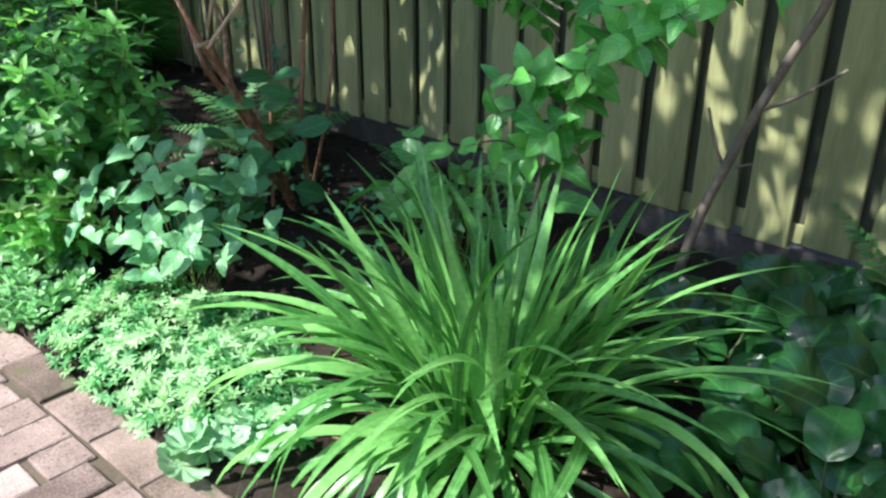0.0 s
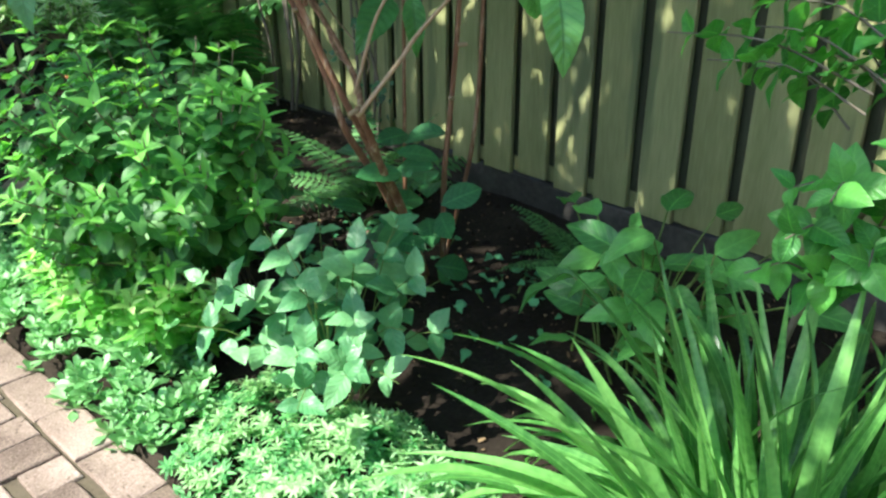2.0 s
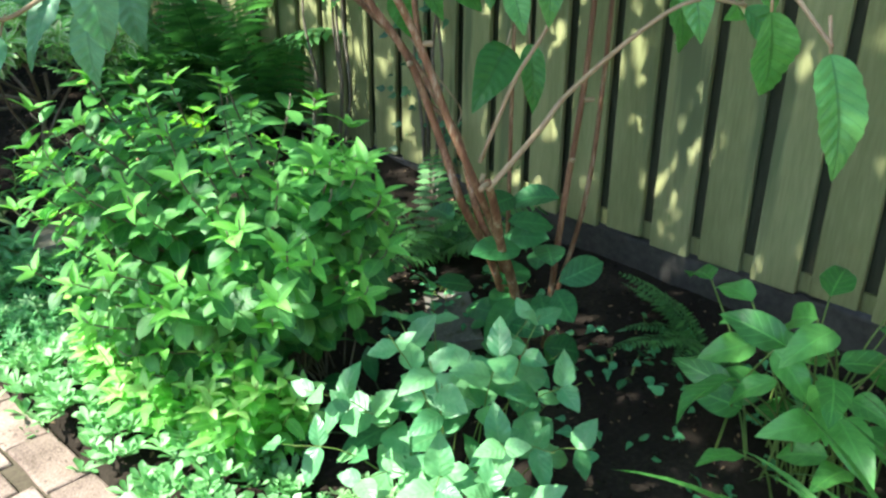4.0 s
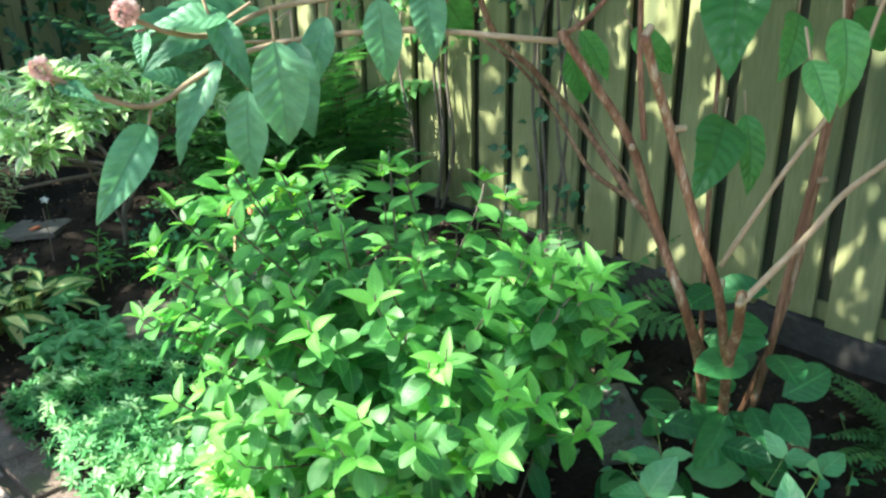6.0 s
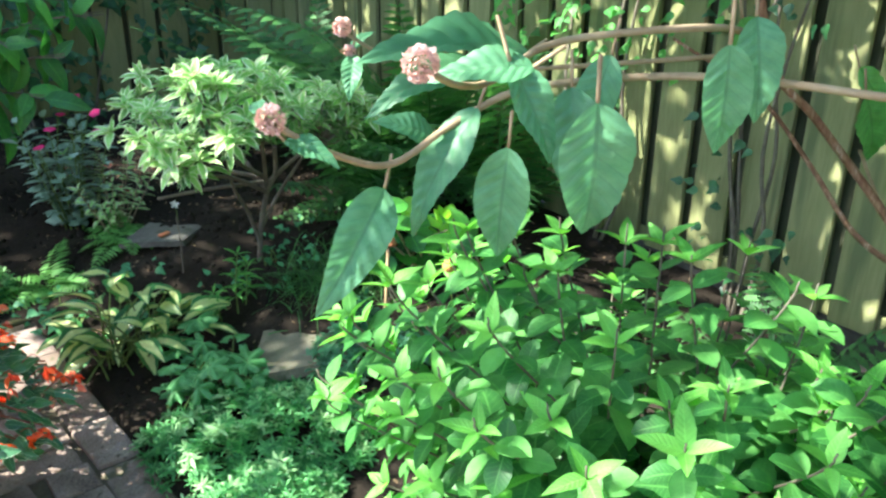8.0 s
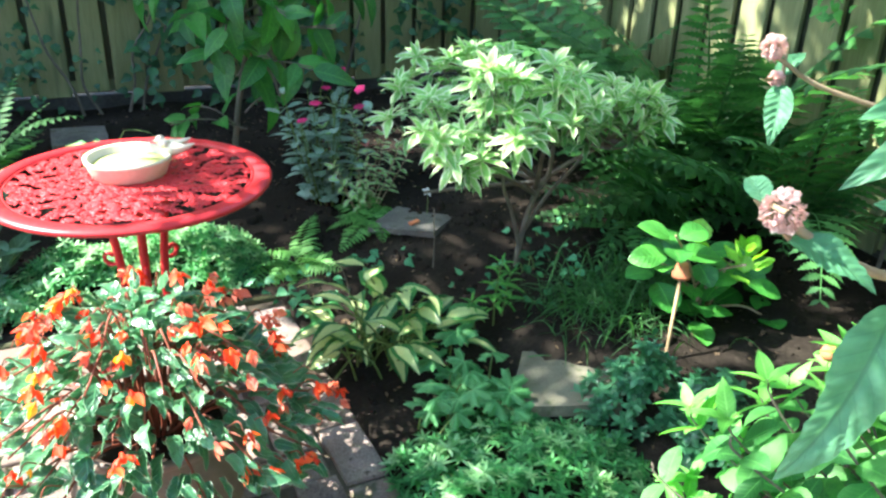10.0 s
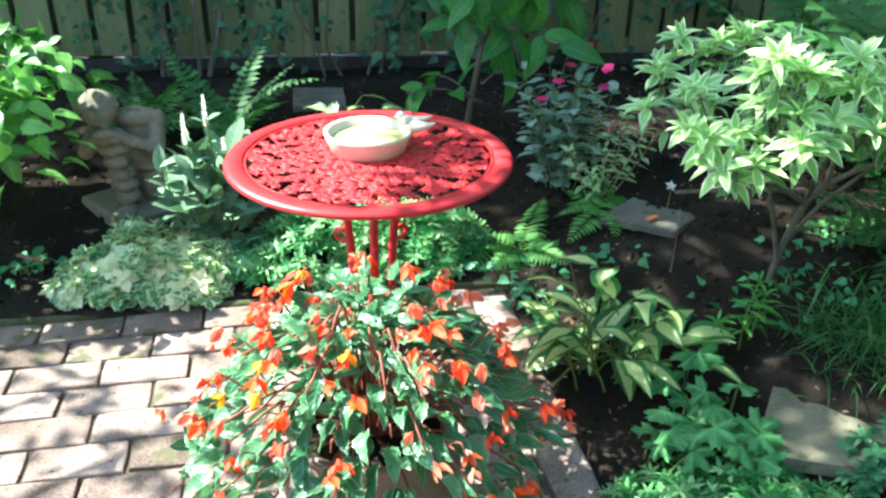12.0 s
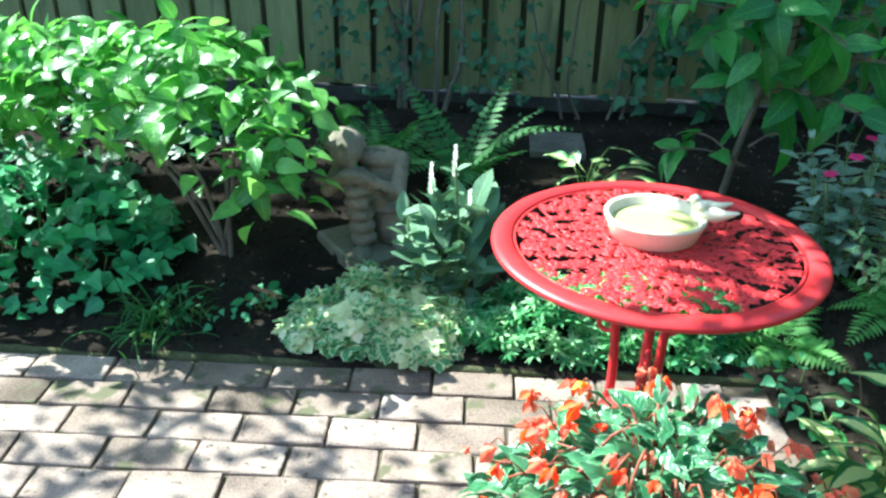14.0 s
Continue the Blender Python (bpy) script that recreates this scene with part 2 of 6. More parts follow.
def smooth_path(points, n=6):
    """A rounded way through the points (Catmull-Rom)."""
    p = [Vector(q) for q in points]
    p = [2 * p[0] - p[1]] + p + [2 * p[-1] - p[-2]]
    out = []
    for i in range(1, len(p) - 2):
        for k in range(n):
            t = k / n
            out.append(0.5 * ((2 * p[i]) + (p[i + 1] - p[i - 1]) * t + (2 * p[i - 1] - 5 * p[i] + 4 * p[i + 1] - p[i + 2]) * t * t
                              + (3 * p[i] - 3 * p[i + 1] + p[i + 2] - p[i - 1]) * t ** 3))
    out.append(p[-2])
    return out


def taper(n, a, b):
    return [a + (b - a) * i / max(1, n - 1) for i in range(n)]


PROFILES = {
    "ovate": lambda v: (math.sin(math.pi * v ** 0.72) ** 0.85) * (1 - 0.25 * v),
    "ellipse": lambda v: math.sin(math.pi * v) ** 0.7,
    "lance": lambda v: math.sin(math.pi * v ** 0.85) ** 1.1,
    "blade": lambda v: min(1.0, 0.45 + 1.4 * v) * (1 - v ** 2.6) ** 0.9,
    "strap": lambda v: (0.42 + 0.58 * min(1.0, v / 0.5) ** 0.8) * (1 - max(0.0, (v - 0.35) / 0.65) ** 1.9) ** 0.95,
    "acute": lambda v: 1.22 * (v ** 0.45) * (1 - v) ** 1.05 * 2.0,
    "round": lambda v: math.sqrt(max(0.0, 1 - (2 * v - 1) ** 2)) * (1.05 - 0.1 * v),
    "heart": lambda v: (0.62 + 0.38 * math.sin(math.pi * min(1, v * 1.7))) * (1 - v ** 1.9) ** 0.8 if v > 0.001 else 0.35,
    "spoon": lambda v: (0.2 + 0.8 * max(0, (v - 0.25) / 0.75) ** 0.8) * (1 - max(0, v - 0.6) ** 2 / 0.16) ** 0.5 if v < 0.999 else 0.0,
}


def leaf(length, width, kind="ovate", n=7, cols=4, fold=0.25, bend=0.5, wave=0.0, teeth=0.0, lop=0.0, twist=0.0, seed=0, pucker=0.0, ribs=9):
    """A leaf from the origin along +y, its upper side to +z. fold lifts the sides, bend droops the tip (radians)."""
    rng = random.Random(seed)
    prof = PROFILES[kind]
    vs, us, fs = [], [], []
    y = z = 0.0
    ph = rng.uniform(0, 6.3)
    for i in range(n + 1):
        v = i / n
        ang = bend * (v ** 1.3)
        if i:
            y += math.cos(ang) * length / n
            z -= math.sin(ang) * length / n
        w = max(prof(v), 0.0) * width / 2
        tw = twist * v
        for k in range(cols + 1):
            a = -1 + 2 * k / cols
            ww = w * (1 + lop * (1 if a > 0 else -1))
            if abs(a) > 0.99 and teeth and 0 < i < n:
                ww *= 1 + teeth * (1 if i % 2 else -1)
            lift = fold * abs(a) * ww + wave * ww * abs(a) * math.sin(ph + v * 11 + (2 if a > 0 else 0))
            if pucker:      # the blade bulges between its side veins
                q = (v * ribs - 1.3 * abs(a)) % 1.0
                lift += pucker * width * math.sin(math.pi * q) * min(1.0, 2.6 * abs(a)) * (1 - .35 * abs(a)) * min(1.0, 5 * v, 5 * (1 - v))
            px = a * ww
            vs.append((px * math.cos(tw), y + math.sin(ang) * lift * 0.6, z + lift + px * math.sin(tw)))
            us.append((0.5 + a / 2, v))
    c = cols + 1
    for i in range(n):
        for k in range(cols):
            fs.append((i * c + k, i * c + k + 1, (i + 1) * c + k + 1, (i + 1) * c + k))
    return np.array(vs), fs, np.array(us)


def palm_leaf(radius, lobes=5, depth=0.45, sub=0.1, n=60, cup=0.2, spread=5.2, seed=0):
    """A lobed palmate leaf round the origin, its stalk notch towards -y."""
    rng = random.Random(seed)
    vs, us, fs = [(0, 0, 0)], [(0.5, 0.1)], []
    for ring in (0.5, 1.0):
        for i in range(n + 1):
            a = -spread / 2 + spread * i / n
            q = (i / n) * lobes % 1.0
            r = radius * (1 - depth * abs(2 * q - 1) ** 1.6 + sub * math.cos(q * 6 * math.pi))
            rr = r if ring == 1.0 else min(r, radius * 0.55)
            ang = a + math.pi / 2
            zz = -cup * radius * ring ** 2 + 0.10 * radius * math.cos((q - 0.5) * 2 * math.pi) * ring
            vs.append((rr * math.cos(ang), rr * math.sin(ang), zz))
            us.append((0.5 + (q - 0.5) * 0.9 * ring, 0.1 + 0.9 * ring))
    for i in range(n):
        fs.append((0, 1 + i, 2 + i))
        b = n + 2
        fs.append((1 + i, b + i, b + i + 1, 2 + i))
    return np.array(vs, dtype=float), fs, np.array(us)


def aim(at, direction, up=(0, 0, 1), scale=1.0, roll=0.0):
    """The pose of a leaf at a point, that grows along direction with its face towards up."""
    y = Vector(direction).normalized()
    x = y.cross(Vector(up))
    if x.length < 1e-4:
        x = Vector((1, 0, 0))
    x.normalize()
    z = x.cross(y)
    m = Matrix((x, y, z)).transposed().to_4x4()
    return Matrix.Translation(at) @ m @ Matrix.Rotation(roll, 4, "Y") @ Matrix.Scale(scale, 4)


def ball(rng):
    while True:
        v = Vector((rng.uniform(-1, 1), rng.uniform(-1, 1), rng.uniform(-1, 1)))
        if 0.05 < v.length < 1:
            return v


# ---- the lie of the land: patio, soil bed, fences ----
PATIO = Matrix.Translation((0.39, 3.6, 0)) @ Matrix.Rotation(radians(4.1), 4, "Z")   # x: outward from the border, y: along it
PATIO_INV = PATIO.inverted()
BACK_EDGE = 0.714


def soil(x, y):
    p = PATIO_INV @ Vector((x, y, 0))
    d = max(p.x, p.y - BACK_EDGE)
    far, east = min(max((y - 2.7) / 0.6, 0.0), 1.0), min(max((x - 0.15) / 0.4, 0.0), 1.0)
    s = min(max(d / (1.2 - 0.45 * far * east), 0.0), 1.0)      # the far bed is banked up
    z = 0.012 + (0.075 + 0.09 * far) * s * s * (3 - 2 * s)
    z += 0.018 * noise.noise((x * 3.1, y * 3.1, 0.3)) * min(1.0, max(d, 0) / 0.15)
    z += 0.010 * noise.noise((x * 11, y * 11, 1.7)) * min(1.0, max(d, 0) / 0.1)
    return z if d > 0 else z - 0.10 * min(1.0, -d / 0.03)


def build_ground():
    """One sheet of earth: fine near the beds, coarse beyond the fences out to the horizon."""
    xs = list(np.arange(-3.6, 2.06, 0.04))
    ys = list(np.arange(-1.6, 6.06, 0.04))
    xs = [-400, -60, -12, -6, -4.6] + xs + [2.4, 6, 12, 60, 400]
    ys = [-400, -60, -12, -6, -3.0] + ys + [6.4, 8, 12, 60, 400]
    vs = [(x, y, soil(x, y)) for y in ys for x in xs]
    w = len(xs)
    fs = [(j * w + i, j * w + i + 1, (j + 1) * w + i + 1, (j + 1) * w + i) for j in range(len(ys) - 1) for i in range(w - 1)]
    g = new("ground", mesh_from("ground", vs, fs, SOIL))
    return tagged(g, "dark crumbly garden soil of the planting beds", "soil", kind="structure")


def build_patio():
    bed = new("patio", None)
    bed.matrix_world = PATIO
    tagged(bed, "patio of weathered buff clay block pavers in running bond", "paving", kind="structure")
    # joint sand under and between the blocks
    bm = bmesh.new()
    bmesh.ops.create_grid(bm, x_segments=1, y_segments=1, size=0.5)
    for v in bm.verts:
        v.co = Vector((-3.4 + (v.co.x + 0.5) * 3.4, -8.0 + (v.co.y + 0.5) * (8.0 + BACK_EDGE), -0.008))
    part("sand_bed", bm_mesh("sand_bed", bm, SAND), bed, kind="stuff")
    return bed


def paver_mesh(seed, material):
    """A worn block: an uneven outline, with its upper edges rounded off."""
    rng = random.Random(seed)
    hx, hy = 0.0974 + rng.uniform(-.001, .001), 0.0476 + rng.uniform(-.0008, .0008)
    ring = [(-1, -1), (-.5, -1), (0, -1), (.5, -1), (1, -1), (1, 0), (1, 1), (.5, 1), (0, 1), (-.5, 1), (-1, 1), (-1, 0)]
    vs, fs = [], []
    outer = []
    for a, b in ring:
        k = .985 if abs(a) == 1 and abs(b) == 1 else 1
        outer.append((a * hx * k + rng.gauss(0, .0009), b * hy * k + rng.gauss(0, .0009)))
    for inset, z in ((0, -.05), (0, -.0045), (.0016, -.0012), (.0055, 0)):
        for x, y in outer:
            vs.append((x - math.copysign(inset, x) * min(1, abs(x) / .02), y - math.copysign(inset, y) * min(1, abs(y) / .02), z + (rng.gauss(0, .0006) if z else 0)))
    n = len(ring)
    for r in range(3):
        for i in range(n):
            fs.append((r * n + i, r * n + (i + 1) % n, (r + 1) * n + (i + 1) % n, (r + 1) * n + i))
    fs.append(tuple(range(3 * n, 4 * n)))
    return mesh_from("paver", vs, fs, material, smooth=False)


def lay_pavers(bed):
    rng = random.Random(5)
    plain = [paver_mesh(i, PAVER) for i in range(4)]
    mossy = [paver_mesh(i + 9, PAVER_MOSS) for i in range(4)]
    far = Batch()
    count = 0

    def put(mesh, x, y, turn):
        nonlocal count
        m = pose(x, y, rng.uniform(-0.004, 0.003), rng.uniform(-1.1, 1.1), rng.uniform(-.9, .9), turn + rng.uniform(-1.2, 1.2))
        near = y > -2.6 and x > -1.9
        if near and count < 620:
            part("paver", mesh, bed, m)
            count += 1
        else:
            vs = np.array([tuple(v.co) for v in mesh.vertices])
            far.add((vs, [tuple(p.vertices) for p in mesh.polygons], np.zeros((len(vs), 2))), m)
    # the border course, end to end along the bed
    y = BACK_EDGE - 0.05
    while y > -6.2:
        put(rng.choice(mossy if rng.random() < .3 else plain), -0.052, y - 0.1, 90)
        y -= 0.2005
    row = 0
    y = BACK_EDGE - 0.05
    while y > -6.2:
        x = -0.108 - 0.1 - (0.0 if row % 2 else 0.1) + rng.uniform(-.01, .01) - 0.012 * (row % 3)
        while x > -3.3:
            put(rng.choice(mossy if (y > 0.5 and rng.random() < .75) or rng.random() < .08 else plain), x, y, 0)
            x -= 0.2005
        if row % 2 == 0:
            vs = np.array([tuple(v.co) for v in plain[0].vertices]) * np.array([0.48, 1, 1])
            far.add((vs, [tuple(p.vertices) for p in plain[0].polygons], np.zeros((len(vs), 2))), pose(-0.108 - 0.048, y, 0))
        y -= 0.1005
        row += 1
    edge = [(x, 0.006 * noise.noise((x * 9, 0, 0)), 0.004 * noise.noise((x * 13, 2, 0))) for x in np.linspace(-3.3, 0.02, 90)]
    ev, ef = [], []
    for x, dy, dz in edge:
        ev += [(x, BACK_EDGE - .001, -.05), (x, BACK_EDGE + .001, .001 + dz), (x, BACK_EDGE + .012 + dy, .010 + dz), (x, BACK_EDGE + .030 + dy, .006 + dz), (x, BACK_EDGE + .040 + dy, -.05)]
    for k in range(len(edge) - 1):
        for q in range(4):
            ef.append((k * 5 + q, k * 5 + q + 1, k * 5 + q + 6, k * 5 + q + 5))
    part("edging_strip", mesh_from("edging_strip", ev, ef, MOSS, smooth=True), bed, label="thin mossy edging strip behind the pavers")
    me = far.mesh("pavers", PAVER)
    me.polygons.foreach_set("use_smooth", [False] * len(me.polygons))
    part("far_pavers", me, bed, kind="stuff")


def fence_run(name, origin, along, length, label, base, seed, slit=0.0, height=1.75, board=0.108):
    """Vertical boards with gaps, laid over a second row of boards behind, above a gravel board. along: +x of the run; the run faces -y."""
    rng = random.Random(seed)
    run = new(name)
    run.matrix_world = Matrix.Translation(origin) @ Matrix.Rotation(along, 4, "Z")
    tagged(run, label, "fence", kind="structure")
    fronts = [box_mesh("fence_board", board + rng.uniform(-.004, .004), 0.02, height, FENCE, 0.003) for _ in range(4)]
    backs = [box_mesh("shaded_back_board", 0.10, 0.02, height, FENCE_BACK_SHADED, 0.002) for _ in range(3)]
    x = 0.04
    while x < length:
        part("board", rng.choice(fronts), run, pose(x, 0, base + rng.uniform(-.012, .012), 0, rng.uniform(-.35, .35), 0))
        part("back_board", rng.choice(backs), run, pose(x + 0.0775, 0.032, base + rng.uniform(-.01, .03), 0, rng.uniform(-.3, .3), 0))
        x += 0.155
    part("foot_rail", box_mesh("foot_rail", length, 0.009, 0.05, FENCE, 0.001), run, pose(length / 2, 0.0155, base + 0.004))
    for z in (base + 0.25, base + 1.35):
        part("rail", box_mesh("rail", length, 0.04, 0.07, FENCE_BACK_SHADED, 0.003), run, pose(length / 2, 0.066, z))
    part("gravel_board", box_mesh("gravel_board", length, 0.05, 0.18, GRAVEL_BOARD, 0.004), run, pose(length / 2, 0.018, base - 0.185 - slit), "dark weathered timber gravel board")
    return run


def build_fences():
    fence_run("wall_east", (1.98, 5.97, 0), -math.pi / 2, 8.6, "green-stained vertical board fence beside the long bed", 0.186, 3, board=0.121)
    fence_run("wall_north", (-4.5, 5.98, 0), 0.0, 6.46, "green-stained vertical board fence behind the table", 0.235, 4, 0.004, board=0.134)
    fence_run("wall_west", (-4.5, -2.6, 0), math.pi / 2, 8.6, "vertical board fence closing the garden", 0.05, 5)
    back = new("wall_south", box_mesh("wall_south", 6.6, 0.2, 2.6, surface("house_brick", [(0.2, (0.2, 0.1, 0.07)), (0.8, (0.36, 0.22, 0.16))], 3, 40, 0.9, 0.3), 0.01))
    back.matrix_world = pose(-1.25, -2.75, 0)
    tagged(back, "plain brick house wall closing the garden", "wall", kind="structure")


def slab(label, corner, ax, ay, thick, material, seed):
    """A flat stone laid on the soil: one corner, its two edges as vectors in plan."""
    rng = random.Random(seed)
    ax, ay = Vector((*ax, 0)), Vector((*ay, 0))
    c = Vector((*corner, 0)) + (ax + ay) / 2
    zs = [soil(*(Vector((*corner, 0)) + ax * i + ay * j).xy) for i in (0, 1) for j in (0, 1)]
    ob = thing("paving_slab", label, "paving slab", (c.x, c.y, sum(zs) / 4 - 0.012), math.degrees(math.atan2(ax.y, ax.x)))
    bm = bmesh.new()
    bmesh.ops.create_grid(bm, x_segments=7, y_segments=7, size=0.5)
    for v in bm.verts:
        v.co = Vector((v.co.x * ax.length * (1 + rng.uniform(-.012, .012)), v.co.y * ay.length * (1 + rng.uniform(-.012, .012)), rng.uniform(-.0015, .0015)))
    top = bm.faces[:]
    ex = bmesh.ops.extrude_face_region(bm, geom=top)
    for v in ex["geom"]:
        if isinstance(v, bmesh.types.BMVert):
            v.co.z += thick
    bmesh.ops.recalc_face_normals(bm, faces=bm.faces[:])
    tilt = (zs[2] + zs[3] - zs[0] - zs[1]) / 2
    part("stone", bm_mesh("stone", bm, material), ob, pose(0, 0, 0, 0, -math.degrees(math.atan2(tilt, ax.length)) * 0.7, 0))
    return ob


ground = build_ground()
patio = build_patio()
build_fences()


# ---- plants: leaf shapes and colours ----
G = {
    "strap": leafy("strap_leaf", (0.065, 0.18, 0.042), (0.195, 0.38, 0.11), 0.3, 0.34, ribs=0.0, vein=1.15, vein_bump=0.1),
    "hyper": leafy("shrub_leaf", (0.042, 0.15, 0.036), (0.13, 0.31, 0.08), 0.5, 0.36, vein=1.2, vein_bump=0.12),
    "hyper_tip": leafy("shrub_tip_leaf", (0.13, 0.35, 0.06), (0.25, 0.52, 0.115), 0.5, 0.36, vein=1.1),
    # yellow-green low shoots, paled further: sunlight put into the leaf colour
    "hyper_lit_tip": leafy("lit_shoot_leaf", (0.30, 0.48, 0.14), (0.5, 0.66, 0.25), 0.45, 0.35, vein=1.05),
    "sapling": leafy("sapling_leaf", (0.09, 0.24, 0.10), (0.20, 0.38, 0.17), 0.42, 0.25, ribs=6, vein=0.75, vein_bump=0.3),
    "vib": leafy("viburnum_leaf", (0.09, 0.215, 0.11), (0.175, 0.345, 0.185), 0.5, 0.28, ribs=9, vein=0.45, vein_bump=0.25, vein_mix=0.45),
    "vib_green": leafy("green_viburnum_leaf", (0.07, 0.205, 0.05), (0.15, 0.34, 0.095), 0.42, 0.34, ribs=9, vein=0.4, vein_bump=0.3, vein_mix=0.6),
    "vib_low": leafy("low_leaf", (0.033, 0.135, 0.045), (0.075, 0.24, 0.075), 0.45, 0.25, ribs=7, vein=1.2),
    "cornel": leafy("cornel_leaf", (0.055, 0.20, 0.04), (0.13, 0.36, 0.07), 0.42, 0.35, ribs=7, vein=1.15),
    "berg": leafy("bergenia_leaf", (0.012, 0.046, 0.012), (0.026, 0.09, 0.022), 0.28, 0.15, ribs=5, vein=1.6, vein_bump=0.15, vein_mix=.5, spec=0.3),
    "arum": leafy("arum_leaf", (0.07, 0.21, 0.05), (0.14, 0.34, 0.085), 0.38, 0.35, ribs=6, vein=1.3),
    # paler copy of the woodruff leaf, the sun's whitening put into its colour
    "woodruff_lit": leafy("woodruff_lit_leaf", (0.25, 0.41, 0.17), (0.43, 0.58, 0.31), 0.5, 0.3, vein=1),
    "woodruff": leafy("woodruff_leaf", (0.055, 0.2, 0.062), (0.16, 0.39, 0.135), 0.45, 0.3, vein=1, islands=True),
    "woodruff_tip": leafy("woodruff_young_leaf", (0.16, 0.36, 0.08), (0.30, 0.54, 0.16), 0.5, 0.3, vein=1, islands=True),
    "sax": leafy("saxifrage_leaf", (0.13, 0.29, 0.10), (0.30, 0.50, 0.23), 0.4, 0.25, vein=1),
    "mantle": leafy("mantle_leaf", (0.2, 0.34, 0.17), (0.36, 0.5, 0.31), 0.6, 0.25, vein=1.1),
    "fern": leafy("fern_leaf", (0.045, 0.13, 0.034), (0.095, 0.23, 0.06), 0.55, 0.3, vein=1),
    "fern_light": leafy("fern_light_leaf", (0.10, 0.25, 0.05), (0.2, 0.4, 0.11), 0.5, 0.35, vein=1),
    "hosta": leafy("hosta_leaf", (0.04, 0.14, 0.04), (0.09, 0.24, 0.07), 0.36, 0.25, centre=((0.54, 0.62, 0.27), 0.52), ribs=0, vein=1, vein_bump=0.3),
    "geranium": leafy("geranium_leaf", (0.070, 0.213, 0.070), (0.131, 0.303, 0.115), 0.6, 0.3, ribs=3, vein=1.25),
    "lily": leafy("lily_leaf", (0.07, 0.24, 0.04), (0.16, 0.38, 0.08), 0.4, 0.3, vein=1.1),
    "grass": leafy("grass_leaf", (0.035, 0.11, 0.025), (0.08, 0.20, 0.05), 0.45, 0.3, vein=1, islands=True),
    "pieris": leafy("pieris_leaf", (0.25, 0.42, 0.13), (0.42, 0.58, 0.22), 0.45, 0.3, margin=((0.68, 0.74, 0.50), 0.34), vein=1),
    # darker copy for inner leaves: the rosettes' shade put into leaf and margin
    "pieris_shaded": leafy("pieris_shaded_leaf", (0.08, 0.18, 0.05), (0.16, 0.30, 0.08), 0.4, 0.2, margin=((0.35, 0.45, 0.25), 0.25), vein=1, islands=True),
    "grey": leafy("grey_leaf", (0.18, 0.28, 0.20), (0.32, 0.44, 0.34), 0.8, 0.15, vein=1.1, fresh=False),
    "stachys": leafy("woolly_leaf", (0.075, 0.16, 0.08), (0.16, 0.275, 0.155), 0.8, 0.15, vein=1.15, fresh=False),
    "hydr": leafy("hydrangea_leaf", (0.05, 0.2, 0.035), (0.11, 0.33, 0.055), 0.4, 0.3, ribs=8, vein=1.25),
    "hydr_tip": leafy("hydrangea_young_leaf", (0.26, 0.50, 0.055), (0.40, 0.64, 0.10), 0.4, 0.38, ribs=8, vein=1.1),
    "box": leafy("small_evergreen_leaf", (0.03, 0.11, 0.05), (0.08, 0.22, 0.10), 0.35, 0.2, vein=1.1),
    "begonia": leafy("begonia_leaf", (0.035, 0.11, 0.048), (0.095, 0.21, 0.10), 0.3, 0.25, ribs=6, vein=1.5, margin=((0.29, 0.42, 0.26), 0.10)),
    "magnolia": leafy("magnolia_leaf", (0.04, 0.15, 0.032), (0.09, 0.27, 0.05), 0.45, 0.35, ribs=9, vein=1.2),
    "weigela": leafy("weigela_leaf", (0.085, 0.205, 0.045), (0.21, 0.39, 0.095), 0.34, 0.40, ribs=7, vein=1.15),
    "euonymus": leafy("variegated_leaf", (0.14, 0.30, 0.12), (0.26, 0.42, 0.19), 0.45, 0.25, margin=((0.72, 0.74, 0.44), 0.30), vein=1),
    "euonymus_pale": leafy("cream_variegated_leaf", (0.66, 0.70, 0.40), (0.84, 0.84, 0.58), 0.45, 0.25, vein=1, fresh=False),
    "ivy": leafy("ivy_leaf", (0.016, 0.065, 0.025), (0.04, 0.12, 0.04), 0.4, 0.15, vein=1.2, islands=True),
    "round": leafy("round_ground_leaf", (0.061, 0.216, 0.095), (0.135, 0.365, 0.162), 0.45, 0.2, vein=1.15, islands=True),
    "canopy": leafy("canopy_leaf", (0.04, 0.14, 0.03), (0.08, 0.22, 0.05), 0.5, 0.3, vein=1, islands=True),
    "redtip": leafy("red_young_leaf", (0.32, 0.06, 0.04), (0.5, 0.14, 0.09), 0.4, 0.25, vein=1, fresh=False),
    "orange": leafy("orange_petal", (0.74, 0.065, 0.014), (0.88, 0.15, 0.03), 0.5, 0.35, vein=1, fresh=False),
    "salmon": leafy("faded_petal", (0.66, 0.17, 0.10), (0.75, 0.3, 0.18), 0.5, 0.35, vein=1, fresh=False),
    # the orange petal as the sun yellows it; sunlight put into the colour
    "yellow": leafy("sun_yellowed_petal", (0.8, 0.33, 0.02), (0.88, 0.52, 0.05), 0.5, 0.35, vein=1, fresh=False),
    "magenta": leafy("magenta_petal", (0.62, 0.012, 0.14), (0.75, 0.025, 0.2), 0.5, 0.25, vein=1, fresh=False),
    "pink": leafy("pink_floret", (0.64, 0.42, 0.37), (0.75, 0.56, 0.50), 0.7, 0.2, vein=1, islands=True, fresh=False),
    "white": leafy("white_petal", (0.7, 0.7, 0.66), (0.8, 0.8, 0.76), 0.6, 0.3, vein=1, fresh=False),
}


